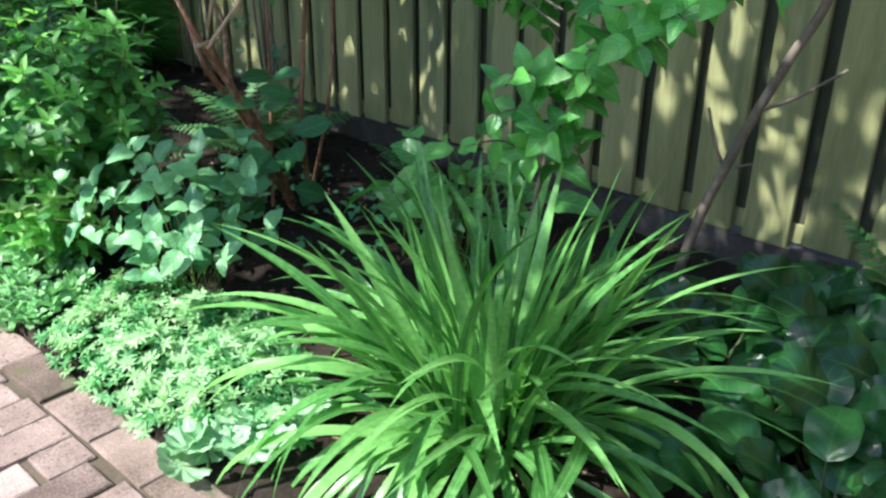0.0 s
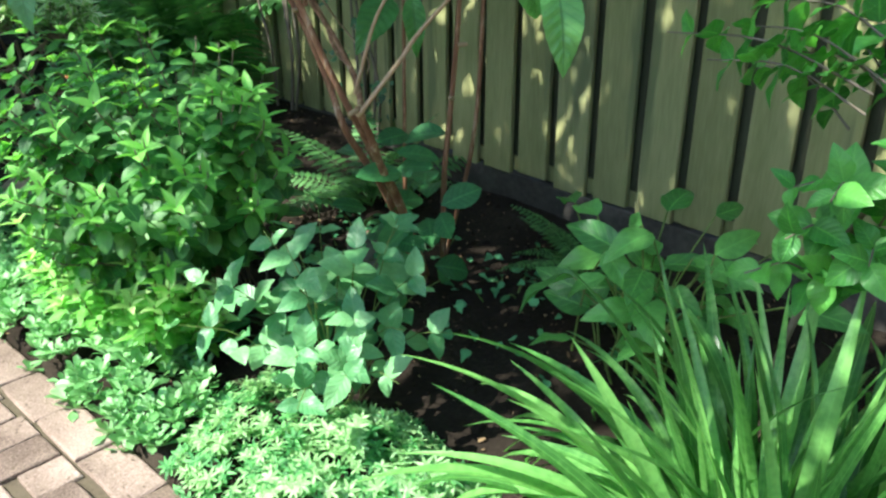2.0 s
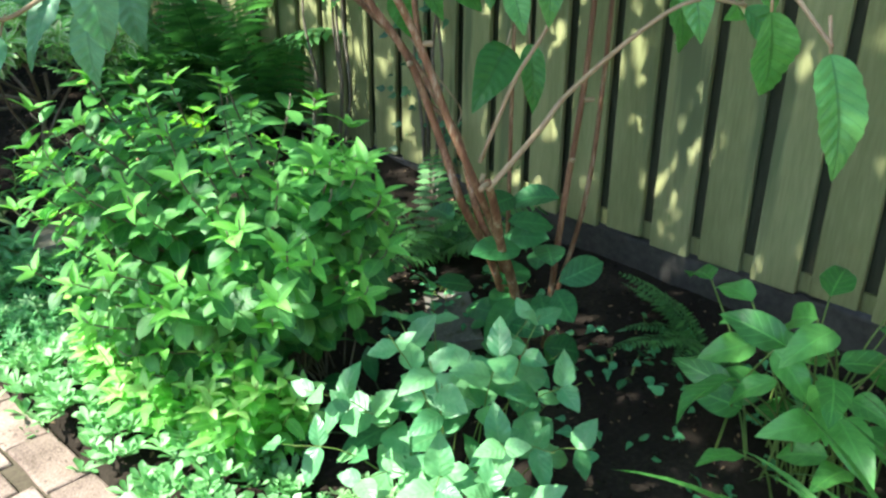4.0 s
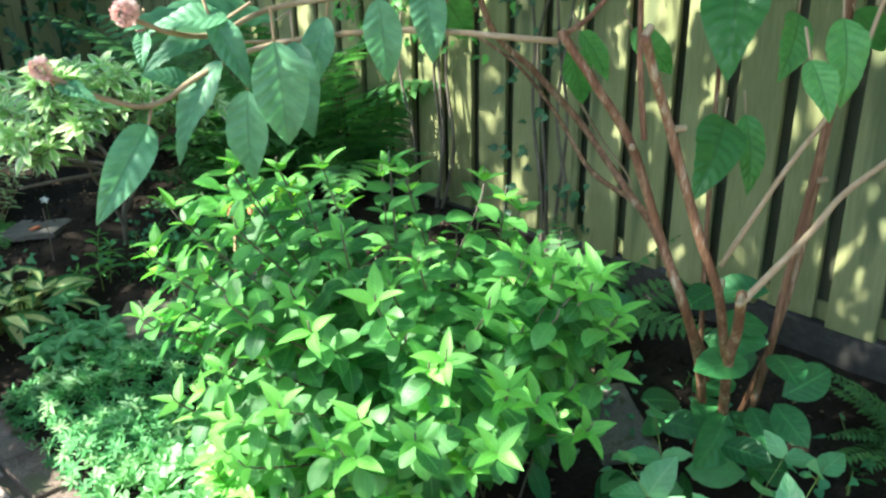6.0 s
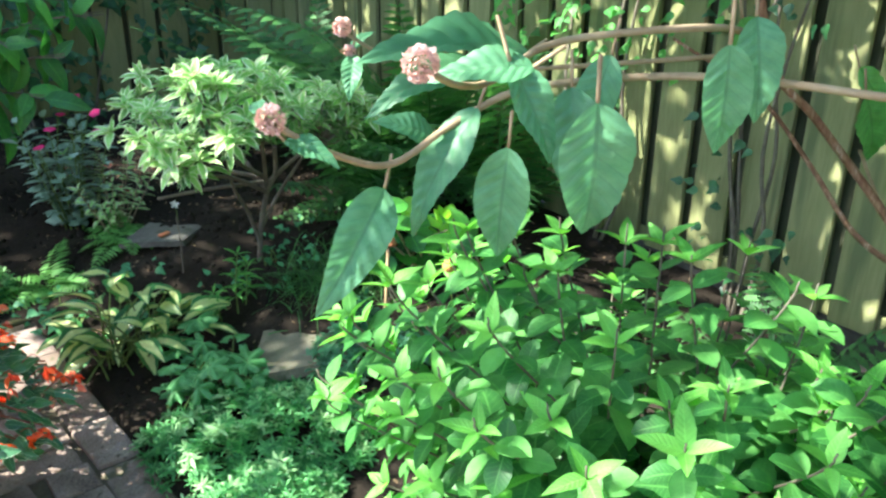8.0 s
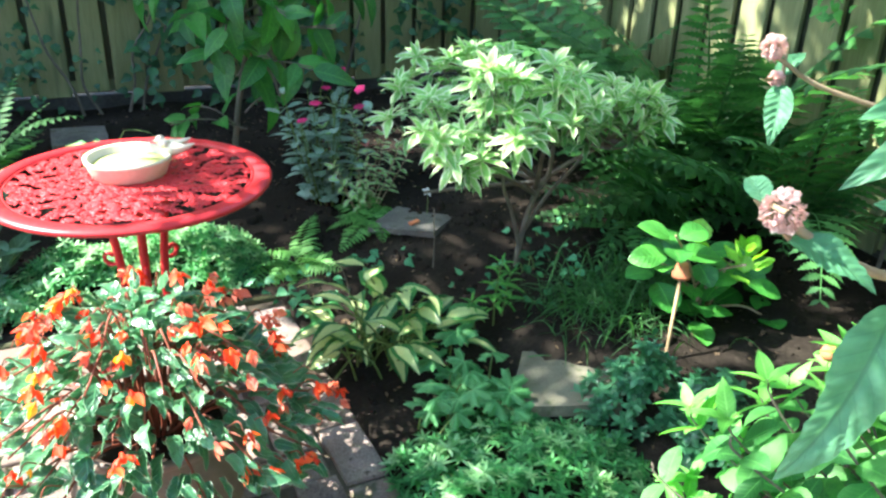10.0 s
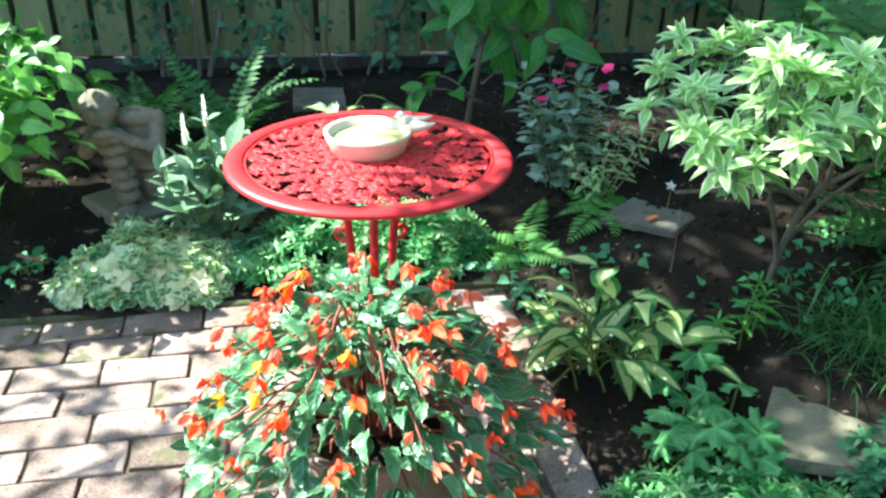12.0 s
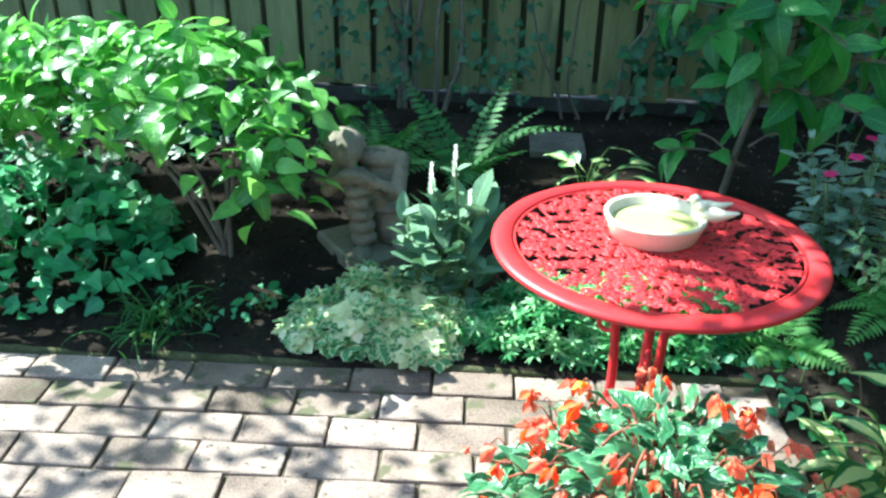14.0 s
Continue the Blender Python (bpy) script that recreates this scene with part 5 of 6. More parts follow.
def grass_tuft(label, x, y, n, L, spread, mat="grass", seed=0, name="grass_tuft", width=.007, lean=(10, 80)):
    p = Plant(name, label, "grass", x, y, seed=seed)
    rng = p.rng
    kinds = [leaf(1.0, width / L, "blade", 7, 2, .3, b, seed=i) for i, b in enumerate((.6, 1.1, 1.7, 2.1))]
    for k in range(0, n, 30):
        b = Batch()
        for i in range(30):
            a, t = rng.uniform(0, 6.28), radians(rng.uniform(*lean))
            o = Vector((rng.gauss(0, spread), rng.gauss(0, spread), 0))
            o.z = soil(x + o.x, y + o.y) - p.base.z
            d = Vector((math.cos(a) * math.sin(t), math.sin(a) * math.sin(t), math.cos(t)))
            up = Vector((-math.cos(a) * math.cos(t), -math.sin(a) * math.cos(t), math.sin(t)))
            b.add(rng.choice(kinds), aim(o, d, up, L * rng.uniform(.6, 1.2), rng.gauss(0, .3)))
        part("blade_sheaf", b.mesh("blade_sheaf", G[mat]), p.ob, kind="stuff")
    p.done()


def build_pieris():
    p = Plant("pieris_shrub", "small bushy tree with cream-edged leaves in rosettes on a forked trunk", "shrub", .958, 4.02, seed=8)
    rng = p.rng
    L = p.loc
    fork = L(.985, 3.985, .375)
    p.stem([(0, 0, -.02), L(.965, 4.01, .24), fork, L(1.0, 3.95, .44), L(.99, 3.92, .53)], .0092, .006, BARK_GREY, "trunk")
    p.stem([L(.963, 4.012, .21), L(.92, 3.99, .33), L(.86, 3.93, .43), L(.82, 3.86, .55)], .0062, .004, BARK_GREY, "limb")
    p.stem([L(.966, 4.01, .25), L(1.03, 4.0, .36), L(1.07, 3.94, .46), L(1.12, 3.88, .58)], .006, .004, BARK_GREY, "limb")
    limbs = [(.74, 3.86, .50), (.80, 3.80, .56), (.90, 3.80, .58), (1.10, 3.88, .53), (.74, 4.14, .48), (.90, 4.16, .56), (.66, 3.98, .42)]
    for q in limbs:
        e = L(*q)
        p.stem([fork + Vector((0, 0, rng.uniform(0, .06))), fork.lerp(e, .55) + Vector((0, 0, .02)), e], .007, .0045, BARK_GREY, "limb")
    lance = leaf_set("pieris_leaf", G["pieris"], 6, length=.082, width=.029, kind="lance", n=6, cols=4, fold=.25, bend=.55)
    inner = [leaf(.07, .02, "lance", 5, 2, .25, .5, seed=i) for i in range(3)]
    tips = [(.60, 3.75, .63), (.63, 3.74, .585), (.70, 3.77, .62), (.786, 3.74, .75), (.75, 3.76, .70), (.877, 3.74, .727), (.933, 3.74, .755), (.851, 3.72, .665), (.80, 3.70, .64), (.938, 3.74, .675), (.73, 3.76, .775),
            (.812, 3.95, .671), (.795, 3.93, .606), (.64, 3.95, .655), (.70, 4.02, .60), (.692, 4.27, .631), (.832, 4.25, .693), (.908, 4.27, .713), (.97, 4.25, .66), (.875, 4.2, .61), (.90, 4.06, .70),
            (1.116, 3.85, .665), (1.175, 3.85, .66), (1.21, 3.85, .585), (1.24, 3.85, .632), (1.095, 3.87, .59), (1.02, 3.86, .66)]
    for q in tips:
        tip = L(*q)
        o = min((L(*v) for v in limbs), key=lambda v: (v - tip).length)
        for sub in range(3):
            e = tip + (Vector((rng.gauss(0, .032), rng.gauss(0, .032), rng.gauss(0, .018))) if sub else Vector())
            path = p.twig([o, o.lerp(e, .55) - Vector((0, 0, .02)), e], .004, .0018)
            d = (Vector((path[-1] - path[-3]).normalized()) * .5 + Vector((rng.gauss(-.08, .2), rng.gauss(-.22, .2), .8))).normalized()
            x0 = d.orthogonal().normalized()
            y0 = d.cross(x0)
            n = 13
            ph = rng.uniform(0, 6)
            for k in range(n):
                b = ph + k * 2.4
                ring = k / n
                dirv = (math.cos(b) * x0 + math.sin(b) * y0) * (1.1 - .75 * ring) + d * (.05 + .9 * ring) + Vector((rng.gauss(0, .15), rng.gauss(0, .15), rng.gauss(0, .15)))
                p.leaf(rng.choice(lance), aim(e, dirv, d, rng.uniform(.6, 1.0) * (1 - .3 * ring), rng.gauss(0, .3)))
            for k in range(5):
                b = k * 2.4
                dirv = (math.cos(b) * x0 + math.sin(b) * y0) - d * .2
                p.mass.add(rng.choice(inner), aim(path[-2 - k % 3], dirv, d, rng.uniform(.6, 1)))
    p.done(BARK_GREY, G["pieris_shaded"])


def build_lychnis():
    p = Plant("lychnis", "upright grey-leaved plant with small magenta flowers", "perennial", .60, 4.74, seed=9)
    rng = p.rng
    leaves = leaf_set("grey_leaf", G["grey"], 4, length=.070, width=.037, kind="ellipse", n=5, cols=2, fold=.25, bend=.4)
    pet = leaf(.015, .014, "round", 4, 2, .1, .3)
    b = Batch()
    for k in range(5):
        a = k * 1.2566
        b.add(pet, aim((0, 0, 0), (math.cos(a), math.sin(a), .25), (0, 0, 1)))
    fl = b.mesh("flower", G["magenta"])
    sh, ends = [], []
    for i in range(17):
        e = Vector((rng.uniform(-.16, .20), rng.uniform(-.10, .12), rng.uniform(.24, .43)))
        sh.append([Vector((e.x * .3, e.y * .3, 0)), Vector((e.x * .7, e.y * .7, e.z * .55)), e])
        ends.append(e)
    leafy_shoots(p, sh, leaves, .042, (.6, 1.15), .1, None, single=True, r=.003)
    for i, q in enumerate(((.53, 4.60, .50), (.586, 4.682, .525), (.68, 4.62, .53), (.70, 4.70, .45), (.50, 4.66, .43), (.66, 4.76, .56))):
        e = p.loc(*q)
        p.twig([ends[i] * .6, ends[i] * .5 + e * .5, e], .002, .0014)
        p.leaf(fl, aim(e, (rng.gauss(0, .3), 1, .2), (-.3, -.7, .6), rng.uniform(1.1, 1.5)), "flower")
    p.done(STALK)


def build_redtip():
    p = Plant("pieris_seedling", "small evergreen bush with red new shoots", "shrub", .70, 4.66, seed=10)
    rng = p.rng
    leaves = leaf_set("pieris_leaf", G["pieris"], 3, length=.05, width=.017, kind="lance", n=5, cols=2, fold=.25, bend=.4)
    red = leaf_set("red_leaf", G["redtip"], 2, length=.04, width=.012, kind="lance", n=4, cols=2, fold=.3, bend=.2)
    sh = []
    for i in range(15):
        e = Vector((rng.uniform(-.14, .16), rng.uniform(-.1, .12), rng.uniform(.12, .34)))
        sh.append([Vector((e.x * .2, e.y * .2, 0)), Vector((e.x * .7, e.y * .7, e.z * .6)), e])
    leafy_shoots(p, sh[:10], leaves, .028, (.7, 1.1), .35, leaves, single=True, r=.0022)
    leafy_shoots(p, sh[10:], leaves, .028, (.7, 1.1), .35, red, single=True, r=.0022)
    p.done(TWIG)


def build_magnolia():
    p = Plant("magnolia_sapling", "slim dark-stemmed young tree with large oval leaves", "tree", .33, 5.10, seed=11)
    rng = p.rng
    L = p.loc
    p.stem([(0, 0, -.03), L(.36, 5.08, .36), L(.40, 5.06, .60), L(.40, 5.02, .95), L(.40, 5.0, 1.4)], .013, .006, BARK_GREY, "trunk")
    leaves = leaf_set("magnolia_leaf", G["magnolia"], 5, length=.175, width=.092, kind="ovate", n=8, cols=4, fold=.18, bend=.6, wave=.08)
    sh = []
    for q in ((.25, 4.85, .62), (.18, 4.90, .72), (.30, 4.78, .70), (.42, 4.72, .62), (.50, 4.80, .70), (.60, 4.86, .78), (.55, 4.7, .58), (.70, 4.9, .86), (.10, 5.0, .82), (.0, 4.9, .80),
              (.30, 4.7, .84), (.46, 4.64, .76), (.64, 4.74, .70), (.20, 5.12, .38), (.12, 5.0, .35), (.48, 4.96, .42), (.8, 4.8, .82), (.35, 4.9, .9), (.2, 4.7, .95), (.6, 4.65, .9)):
        e = L(*q)
        o = L(.38 + rng.gauss(0, .01), 5.05, max(.3, q[2] - rng.uniform(.0, .15)))
        sh.append([o, o.lerp(e, .5) + Vector((0, 0, .03)), e])
    leafy_shoots(p, sh, leaves, .075, (.65, 1.15), .4, None, single=True, r=.004, droop=.35, spin=2.4, pair=False)
    leafy_shoots(p, [[s[0], s[1], s[2] + Vector((0, 0, .01))] for s in sh], leaves, .12, (.6, 1.05), .8, None, single=True, r=.003, droop=.3)
    p.done(BARK_GREY)


def build_weigela():
    p = Plant("weigela_shrub", "arching shrub with bare lower stems and sunlit pointed leaves", "shrub", -1.16, 4.66, seed=12)
    rng = p.rng
    L = p.loc
    leaves = leaf_set("weigela_leaf", G["weigela"], 5, length=.104, width=.056, kind="ovate", n=8, cols=4, fold=.2, bend=.7, pucker=.02, ribs=7)
    for q in ((-1.30, 4.66, .36), (-1.22, 4.62, .40), (-1.10, 4.66, .40), (-1.42, 4.7, .42), (-1.15, 4.72, .42)):
        e = L(*q)
        p.stem([(rng.gauss(0, .015), rng.gauss(0, .015), -.02), e * .5 + Vector((.01, 0, .03)), e], .008, .005, BARK_GREY)

    def top(x, y):
        return .65 - .24 * max(0, (x - .05) / .35) ** 2 - .05 * abs(x + .3) + .08 * noise.noise((x * 5, y * 5, 2.2)) - .14 * abs(y / .36) ** 2.5

    def shoot():
        x, y = rng.uniform(-.95, .30), rng.uniform(-.38, .30)
        e = Vector((x, y, top(x, y) + rng.uniform(-.06, .07)))
        o = e - Vector((x * .32 + .02, y * .5 - .06, .10 + .05 * rng.random()))
        return [o, o.lerp(e, .5) + Vector((0, 0, .05)), e]
    more = [leaf(.078, .044, "ovate", 5, 2, .25, b, seed=i) for i, b in enumerate((.4, .7, 1.0))]

    def clothe(shape, x, y, z, s, put):
        a = rng.uniform(0, 6.28)
        put(rng.choice(shape), aim((x, y, z), (math.cos(a), math.sin(a) - .4, -.12 + rng.gauss(0, .25)), (rng.gauss(0, .3), -.15 + rng.gauss(0, .3), 1), s, rng.gauss(0, .3)))
    # a dome of leaves in uneven tiers, with arching shoots through it
    for i in range(980):
        x, y = rng.uniform(-.98, .33), rng.uniform(-.36, .36)
        z = top(x, y) - .20 * rng.random() ** 2.2
        if noise.noise((x * 6, y * 6, z * 9)) < -.22:
            continue
        if i % 7 == 0:
            clothe(leaves, x, y, z + .01, rng.uniform(.7, 1.1), p.leaf)
        else:
            clothe(more, x, y, z, rng.uniform(.7, 1.3), p.mass.add)
    leafy_shoots(p, [shoot() for i in range(46)], leaves, .05, (.7, 1.1), .3, None, single=True, r=.0022, droop=.3)
    for q in ((-1.70, 4.50, .80), (-1.62, 4.46, .78), (-1.46, 4.5, .74)):
        e = L(*q)
        leafy_shoots(p, [[e - Vector((.05, 0, .25)), e - Vector((.02, 0, .1)), e]], leaves, .045, (.7, 1.0), .2, leaves, r=.003)
    p.done(BARK_GREY, G["weigela"])


def build_stachys():
    p = Plant("lambs_ear", "upright woolly grey-green plant with pale flower spikes", "perennial", -.47, 4.50, seed=13)
    rng = p.rng
    leaves = leaf_set("woolly_leaf", G["stachys"], 4, length=.125, width=.046, kind="ellipse", n=6, cols=4, fold=.2, bend=.5, wave=.1)
    sh = [[(0, 0, 0), (-.02, .01, .2), (-.05, .02, .40)], [(.02, 0, 0), (.03, 0, .2), (.01, .02, .45)], [(.03, .02, 0), (.06, .02, .18), (.05, .02, .33)], [(-.03, 0, 0), (-.09, -.02, .16), (-.11, 0, .3)]]
    leafy_shoots(p, [[Vector(q) for q in s] for s in sh], leaves, .05, (.35, .75), .25, None, r=.005)
    for i in range(85):
        a = 2.4 * i
        d = Vector((math.cos(a), math.sin(a), rng.uniform(.4, 2.4)))
        p.leaf(rng.choice(leaves), aim((rng.gauss(0, .045), rng.gauss(0, .045), rng.uniform(.0, .30)), d, (0, 0, 1), rng.uniform(.6, 1.2), rng.gauss(0, .2)))
    fuzz = leaf(.016, .010, "round", 3, 2, .4, -.4)
    for s in sh[:3]:
        b = Batch()
        for k in range(40):
            a, h = k * 2.4, k / 40
            b.add(fuzz, aim((0, 0, -.05 + .09 * h), (math.cos(a), math.sin(a), .7), (0, 0, 1), rng.uniform(.7, 1.2) * (1.1 - .5 * h)))
        part("flower_spike", b.mesh("flower_spike", G["white"]), p.ob, Matrix.Translation(s[-1]), "pale woolly flower spike")
    p.done(STALK)


def climber(label, x, y, w, h, n, mat, seed, size=.045, stems=4, depth=.05, turn=0, low=0.0, thick=.007, trunks=()):
    """Leaves on thin stems against the fence behind."""
    p = Plant("climber", label, "climber", x, y, seed=seed)
    rng = p.rng
    shapes = [leaf(size, size * .75, "heart", 5, 2, .2, b, seed=i) for i, b in enumerate((.2, .6, 1.0))]
    for s in range(stems):
        k = rng.uniform(-w * .4, w * .4)
        pts = [Vector((k * .3, -.02, 0))]
        for j in range(1, 6):
            pts.append(Vector((k * (.3 + .14 * j) + rng.gauss(0, .03), rng.uniform(-depth, 0), h * j / 5)))
        p.twig(pts, thick, thick * .4)
    for i in range(n):
        q = Vector((rng.uniform(-w / 2, w / 2), rng.uniform(-depth * 1.6, 0), h * (low + (1 - low) * rng.random() ** .8)))
        if noise.noise((q.x * 4 + seed, q.z * 4, .2)) < -.12:
            continue
        p.mass.add(rng.choice(shapes), aim(q, (rng.gauss(0, .6), -.5, rng.uniform(-1, .3)), (rng.gauss(0, .3), -1, .5), rng.uniform(.6, 1.3)))
    for foot, top in trunks:
        p.twig([p.loc(*foot), p.loc(*foot).lerp(p.loc(*top), .5) + Vector((.012, -.008, 0)), p.loc(*top)], .011, .008)
    p.turned(turn)
    p.done(BARK_GREY, G[mat])


build_table()
build_bath()
build_begonia()
build_statue()
hosta = leaf_set("hosta_leaf", G["hosta"], 6, length=.118, width=.060, kind="ovate", n=8, cols=4, fold=.22, bend=.75, wave=.12)
broad_clump("hosta", "hosta with cream-centred green-edged leaves", "hosta", .51, 3.88, 50, hosta, (.06, .23), .05, (3, 66), (.85, 1.3), seed=1, sit=1.0, nod=1.1)
broad_clump("hosta", "small hosta with cream-marked leaves in shade", "hosta", -.06, 5.12, 12, hosta, (.10, .16), .03, (15, 60), (.8, 1.1), seed=2, sit=.1)
gl = [mesh_from("geranium_leaf", *palm_leaf(.046, 5, .52, .12, seed=i, cup=c)[:2], G["geranium"], palm_leaf(.046, 5, .52, .12, seed=i, cup=c)[2]) for i, c in enumerate((.1, .25, .4))]
broad_clump("geranium", "cranesbill with lobed mid-green leaves", "geranium", .59, 3.58, 19, gl, (.05, .15), .075, (10, 65), (.8, 1.2), seed=3, sit=-.1, tilt=.1, face=(-.05, -.35))
broad_clump("geranium", "cranesbill with lobed mid-green leaves", "geranium", .64, 3.46, 12, gl, (.05, .12), .05, (10, 60), (.8, 1.15), seed=4, sit=-.1, tilt=.1, face=(-.05, -.35))
berg = leaf_set("bergenia_leaf", G["berg"], 5, length=.118, width=.105, kind="round", n=14, cols=8, fold=.16, bend=.6, wave=.14, pucker=.02, ribs=5)
for i, (x, y, n) in enumerate(((1.34, .44, 20), (1.70, .56, 16), (1.52, .34, 16), (1.22, .22, 12), (1.45, .62, 12), (1.58, .68, 10), (1.40, .24, 12), (1.72, .36, 12), (1.62, .46, 14), (1.28, .34, 10), (1.16, .46, 12), (1.10, .34, 10))):
    broad_clump("bergenia", "bergenia with large round glossy dark leaves", "bergenia", x, y, n, berg, (.04, .15), .05, (10, 60), (.7, 1.2), STALK_DARK, seed=20 + i, sit=.8, group="bergenias", face=(-.8, -.6))
arum = leaf_set("arum_leaf", G["arum"], 4, length=.135, width=.074, kind="ovate", n=12, cols=6, fold=.25, bend=.75, wave=.16, pucker=.02, ribs=6)
broad_clump("arum", "clump of broad pointed glossy leaves by the fence", "arum", 1.45, 1.40, 48, arum, (.12, .38), .07, (4, 44), (.7, 1.15), STALK, seed=30, sit=.1, tilt=.2, face=(-.6, -.3))
hell = leaf_set("hellebore_leaf", G["vib_low"], 4, length=.15, width=.055, kind="lance", n=9, cols=4, fold=.2, bend=.7, wave=.08)
broad_clump("hellebore", "low clump of long dark green leaves under the shrubs", "perennial", .98, 2.10, 16, hell, (.05, .14), .04, (20, 70), (.7, 1.1), STALK_DARK, seed=33, sit=.2, tilt=.4, face=(-.2, -.3))
mantle = [mesh_from("mantle_leaf", *palm_leaf(.052, 8, .16, .05, seed=i, cup=-.3, spread=6.0)[:2], G["mantle"], palm_leaf(.052, 8, .16, .05, seed=i, cup=-.3, spread=6.0)[2]) for i in range(2)]
broad_clump("ladys_mantle", "low plant with pale rounded scalloped leaves at the paving's edge", "perennial", .60, 1.22, 14, mantle, (.03, .09), .05, (15, 70), (.7, 1.1), seed=31, sit=.1, tilt=.2)
hyl = leaf_set("hydrangea_leaf", G["hydr"], 4, length=.098, width=.074, kind="ellipse", n=14, cols=6, fold=.14, bend=.5, teeth=.02, pucker=.03, ribs=7)
hyt = leaf_set("hydrangea_young_leaf", G["hydr_tip"], 3, length=.078, width=.058, kind="ellipse", n=12, cols=6, fold=.2, bend=-.5, teeth=.04, wave=.12, pucker=.03, ribs=7)


def build_hydrangea():
    p = Plant("hydrangea", "young hydrangea with rounded ribbed leaves and a lime-green new rosette", "shrub", 1.27, 3.58, seed=14)
    rng = p.rng
    # shoot ends, and how young their top leaves are
    ends = (((1.08, 3.50, .445), 0), ((1.29, 3.49, .345), 2), ((1.24, 3.60, .36), 1), ((1.26, 3.49, .13), 0), ((1.41, 3.52, .17), 0), ((1.19, 3.52, .25), 0), ((1.35, 3.60, .30), 1), ((1.12, 3.60, .33), 0), ((1.42, 3.62, .24), 0))
    for (x, y, z), young in ends:
        e = p.loc(x, y, z)
        o = Vector((rng.gauss(0, .03), rng.gauss(0, .03), 0))
        p.twig([o, o.lerp(e, .6) + Vector((0, 0, .02)), e], .004, .003)
        ph = rng.uniform(0, 3)
        for ring in range(3 if young < 2 else 5):
            fresh = ring > (3, 1, 0)[young]
            for k in range(2 if ring < 3 else 3):
                a = ph + ring * 1.57 + k * (3.14 if ring < 3 else 2.09) + rng.gauss(0, .15)
                rise = (-.05, .25, .5, .9, 1.3)[ring] + rng.gauss(0, .1)
                d = Vector((math.cos(a), math.sin(a), rise))
                up = Vector((-math.cos(a) * (.3 + rise * .6), -math.sin(a) * (.3 + rise * .6) - .25, 1))
                at = e + Vector((math.cos(a) * .012, math.sin(a) * .012, -.05 + .022 * ring))
                p.leaf(rng.choice(hyt if fresh else hyl), aim(at, d, up, (1.0, .95, .85, .72, .5)[ring] * rng.uniform(.85, 1.1), rng.gauss(0, .2)))
    p.done(TWIG)


build_hydrangea()
lily = Plant("lily_shoot", "upright shoot with whorls of narrow bright leaves", "perennial", .79, 3.80, seed=15)
ll = leaf_set("lily_leaf", G["lily"], 3, length=.05, width=.011, kind="lance", n=5, cols=2, fold=.3, bend=.6)
leafy_shoots(lily, [[(0, 0, 0), (0, 0, .1), (.01, -.01, .2)], [(-.05, 0, 0), (-.06, 0, .05), (-.07, -.01, .1)], [(.03, .02, 0), (.04, .02, .08), (.05, .02, .15)]], ll, .012, (.8, 1.2), .3, ll, r=.003, spin=.9)
lily.done(STALK)
grass_tuft("tuft of fine dark green grassy leaves", 1.06, 3.70, 600, .13, .085, seed=1, width=.005)
grass_tuft("tuft of fine dark green grassy leaves", 1.22, 3.76, 200, .12, .06, seed=2)
grass_tuft("small straggly tuft of grass at the paving's edge", -1.24, 4.34, 120, .15, .05, seed=3)
star_mat("evergreen_seedling", "small bushy evergreen with glossy leaves beside the slab", .90, 3.34, .12, .14, .14, 95, .026, 0, 31, ("box", "box"), .3, 6, "ellipse", .5, "shrub")
star_mat("evergreen_seedling", "small bushy evergreen with glossy leaves", 1.0, 3.20, .12, .12, .13, 85, .028, 0, 32, ("box", "box"), .3, 6, "ellipse", .5, "shrub")
build_pieris()
build_lychnis()
build_redtip()
build_magnolia()
build_weigela()
build_stachys()
fern("small light green fern in the bed", .42, 4.46, 13, .22, .125, "fern_light", (52, 84), 1, pinnae=15)
fern("small light green fern beside the slab", .70, 4.56, 10, .21, .115, "fern_light", (50, 84), 2, pinnae=15)
fern("large arching dark green fern by the fence", 1.48, 4.10, 12, .52, .22, "fern", (25, 78), 3, pinnae=20)
fern("tall dark fern against the fence", 1.80, 4.28, 19, 1.05, .34, "fern", (10, 50), 4, arc=(100, 300), bend=.9, pinnae=24)
fern("tall dark fern against the fence", 1.82, 3.86, 13, .85, .28, "fern", (10, 48), 5, arc=(100, 280), bend=1.0, pinnae=22)
fern("tall dark fern in the fence corner", 1.70, 5.0, 13, .90, .28, "fern", (8, 48), 15, bend=.8, pinnae=22)
fern("dark fern under the tall shrub by the fence", 1.72, 1.78, 9, .29, .11, "fern", (25, 70), 6, arc=(60, 250), pinnae=22)
fern("large green fern with a frond arching over the bed", 1.53, 4.02, 6, .50, .25, "fern", (38, 62), 21, arc=(155, 225), bend=1.0, pinnae=20)
fern("dark fern behind the shrubs", 1.62, 2.62, 12, .42, .15, "fern", (20, 70), 7)
fern("fern growing against the fence", 1.86, .42, 8, .40, .13, "fern", (20, 60), 8)
fern("blue-green fern behind the statue", -.50, 5.16, 12, .42, .15, "fern", (20, 65), 9)
fern("blue-green fern behind the statue", -.78, 5.24, 9, .34, .13, "fern", (20, 65), 10)
star_mat("euonymus_mat", "low cream-variegated evergreen spilling over the paving", -.62, 4.40, .31, .19, .13, 500, .036, radians(4), 21, ("euonymus", "euonymus_pale"), .42, 5, "ellipse", .72)
star_mat("woodruff_mat", "mat of whorled green leaves under the table", -.05, 4.45, .48, .19, .19, 850, .032, radians(4), 22, ("woodruff", "woodruff_lit"), young=.4)
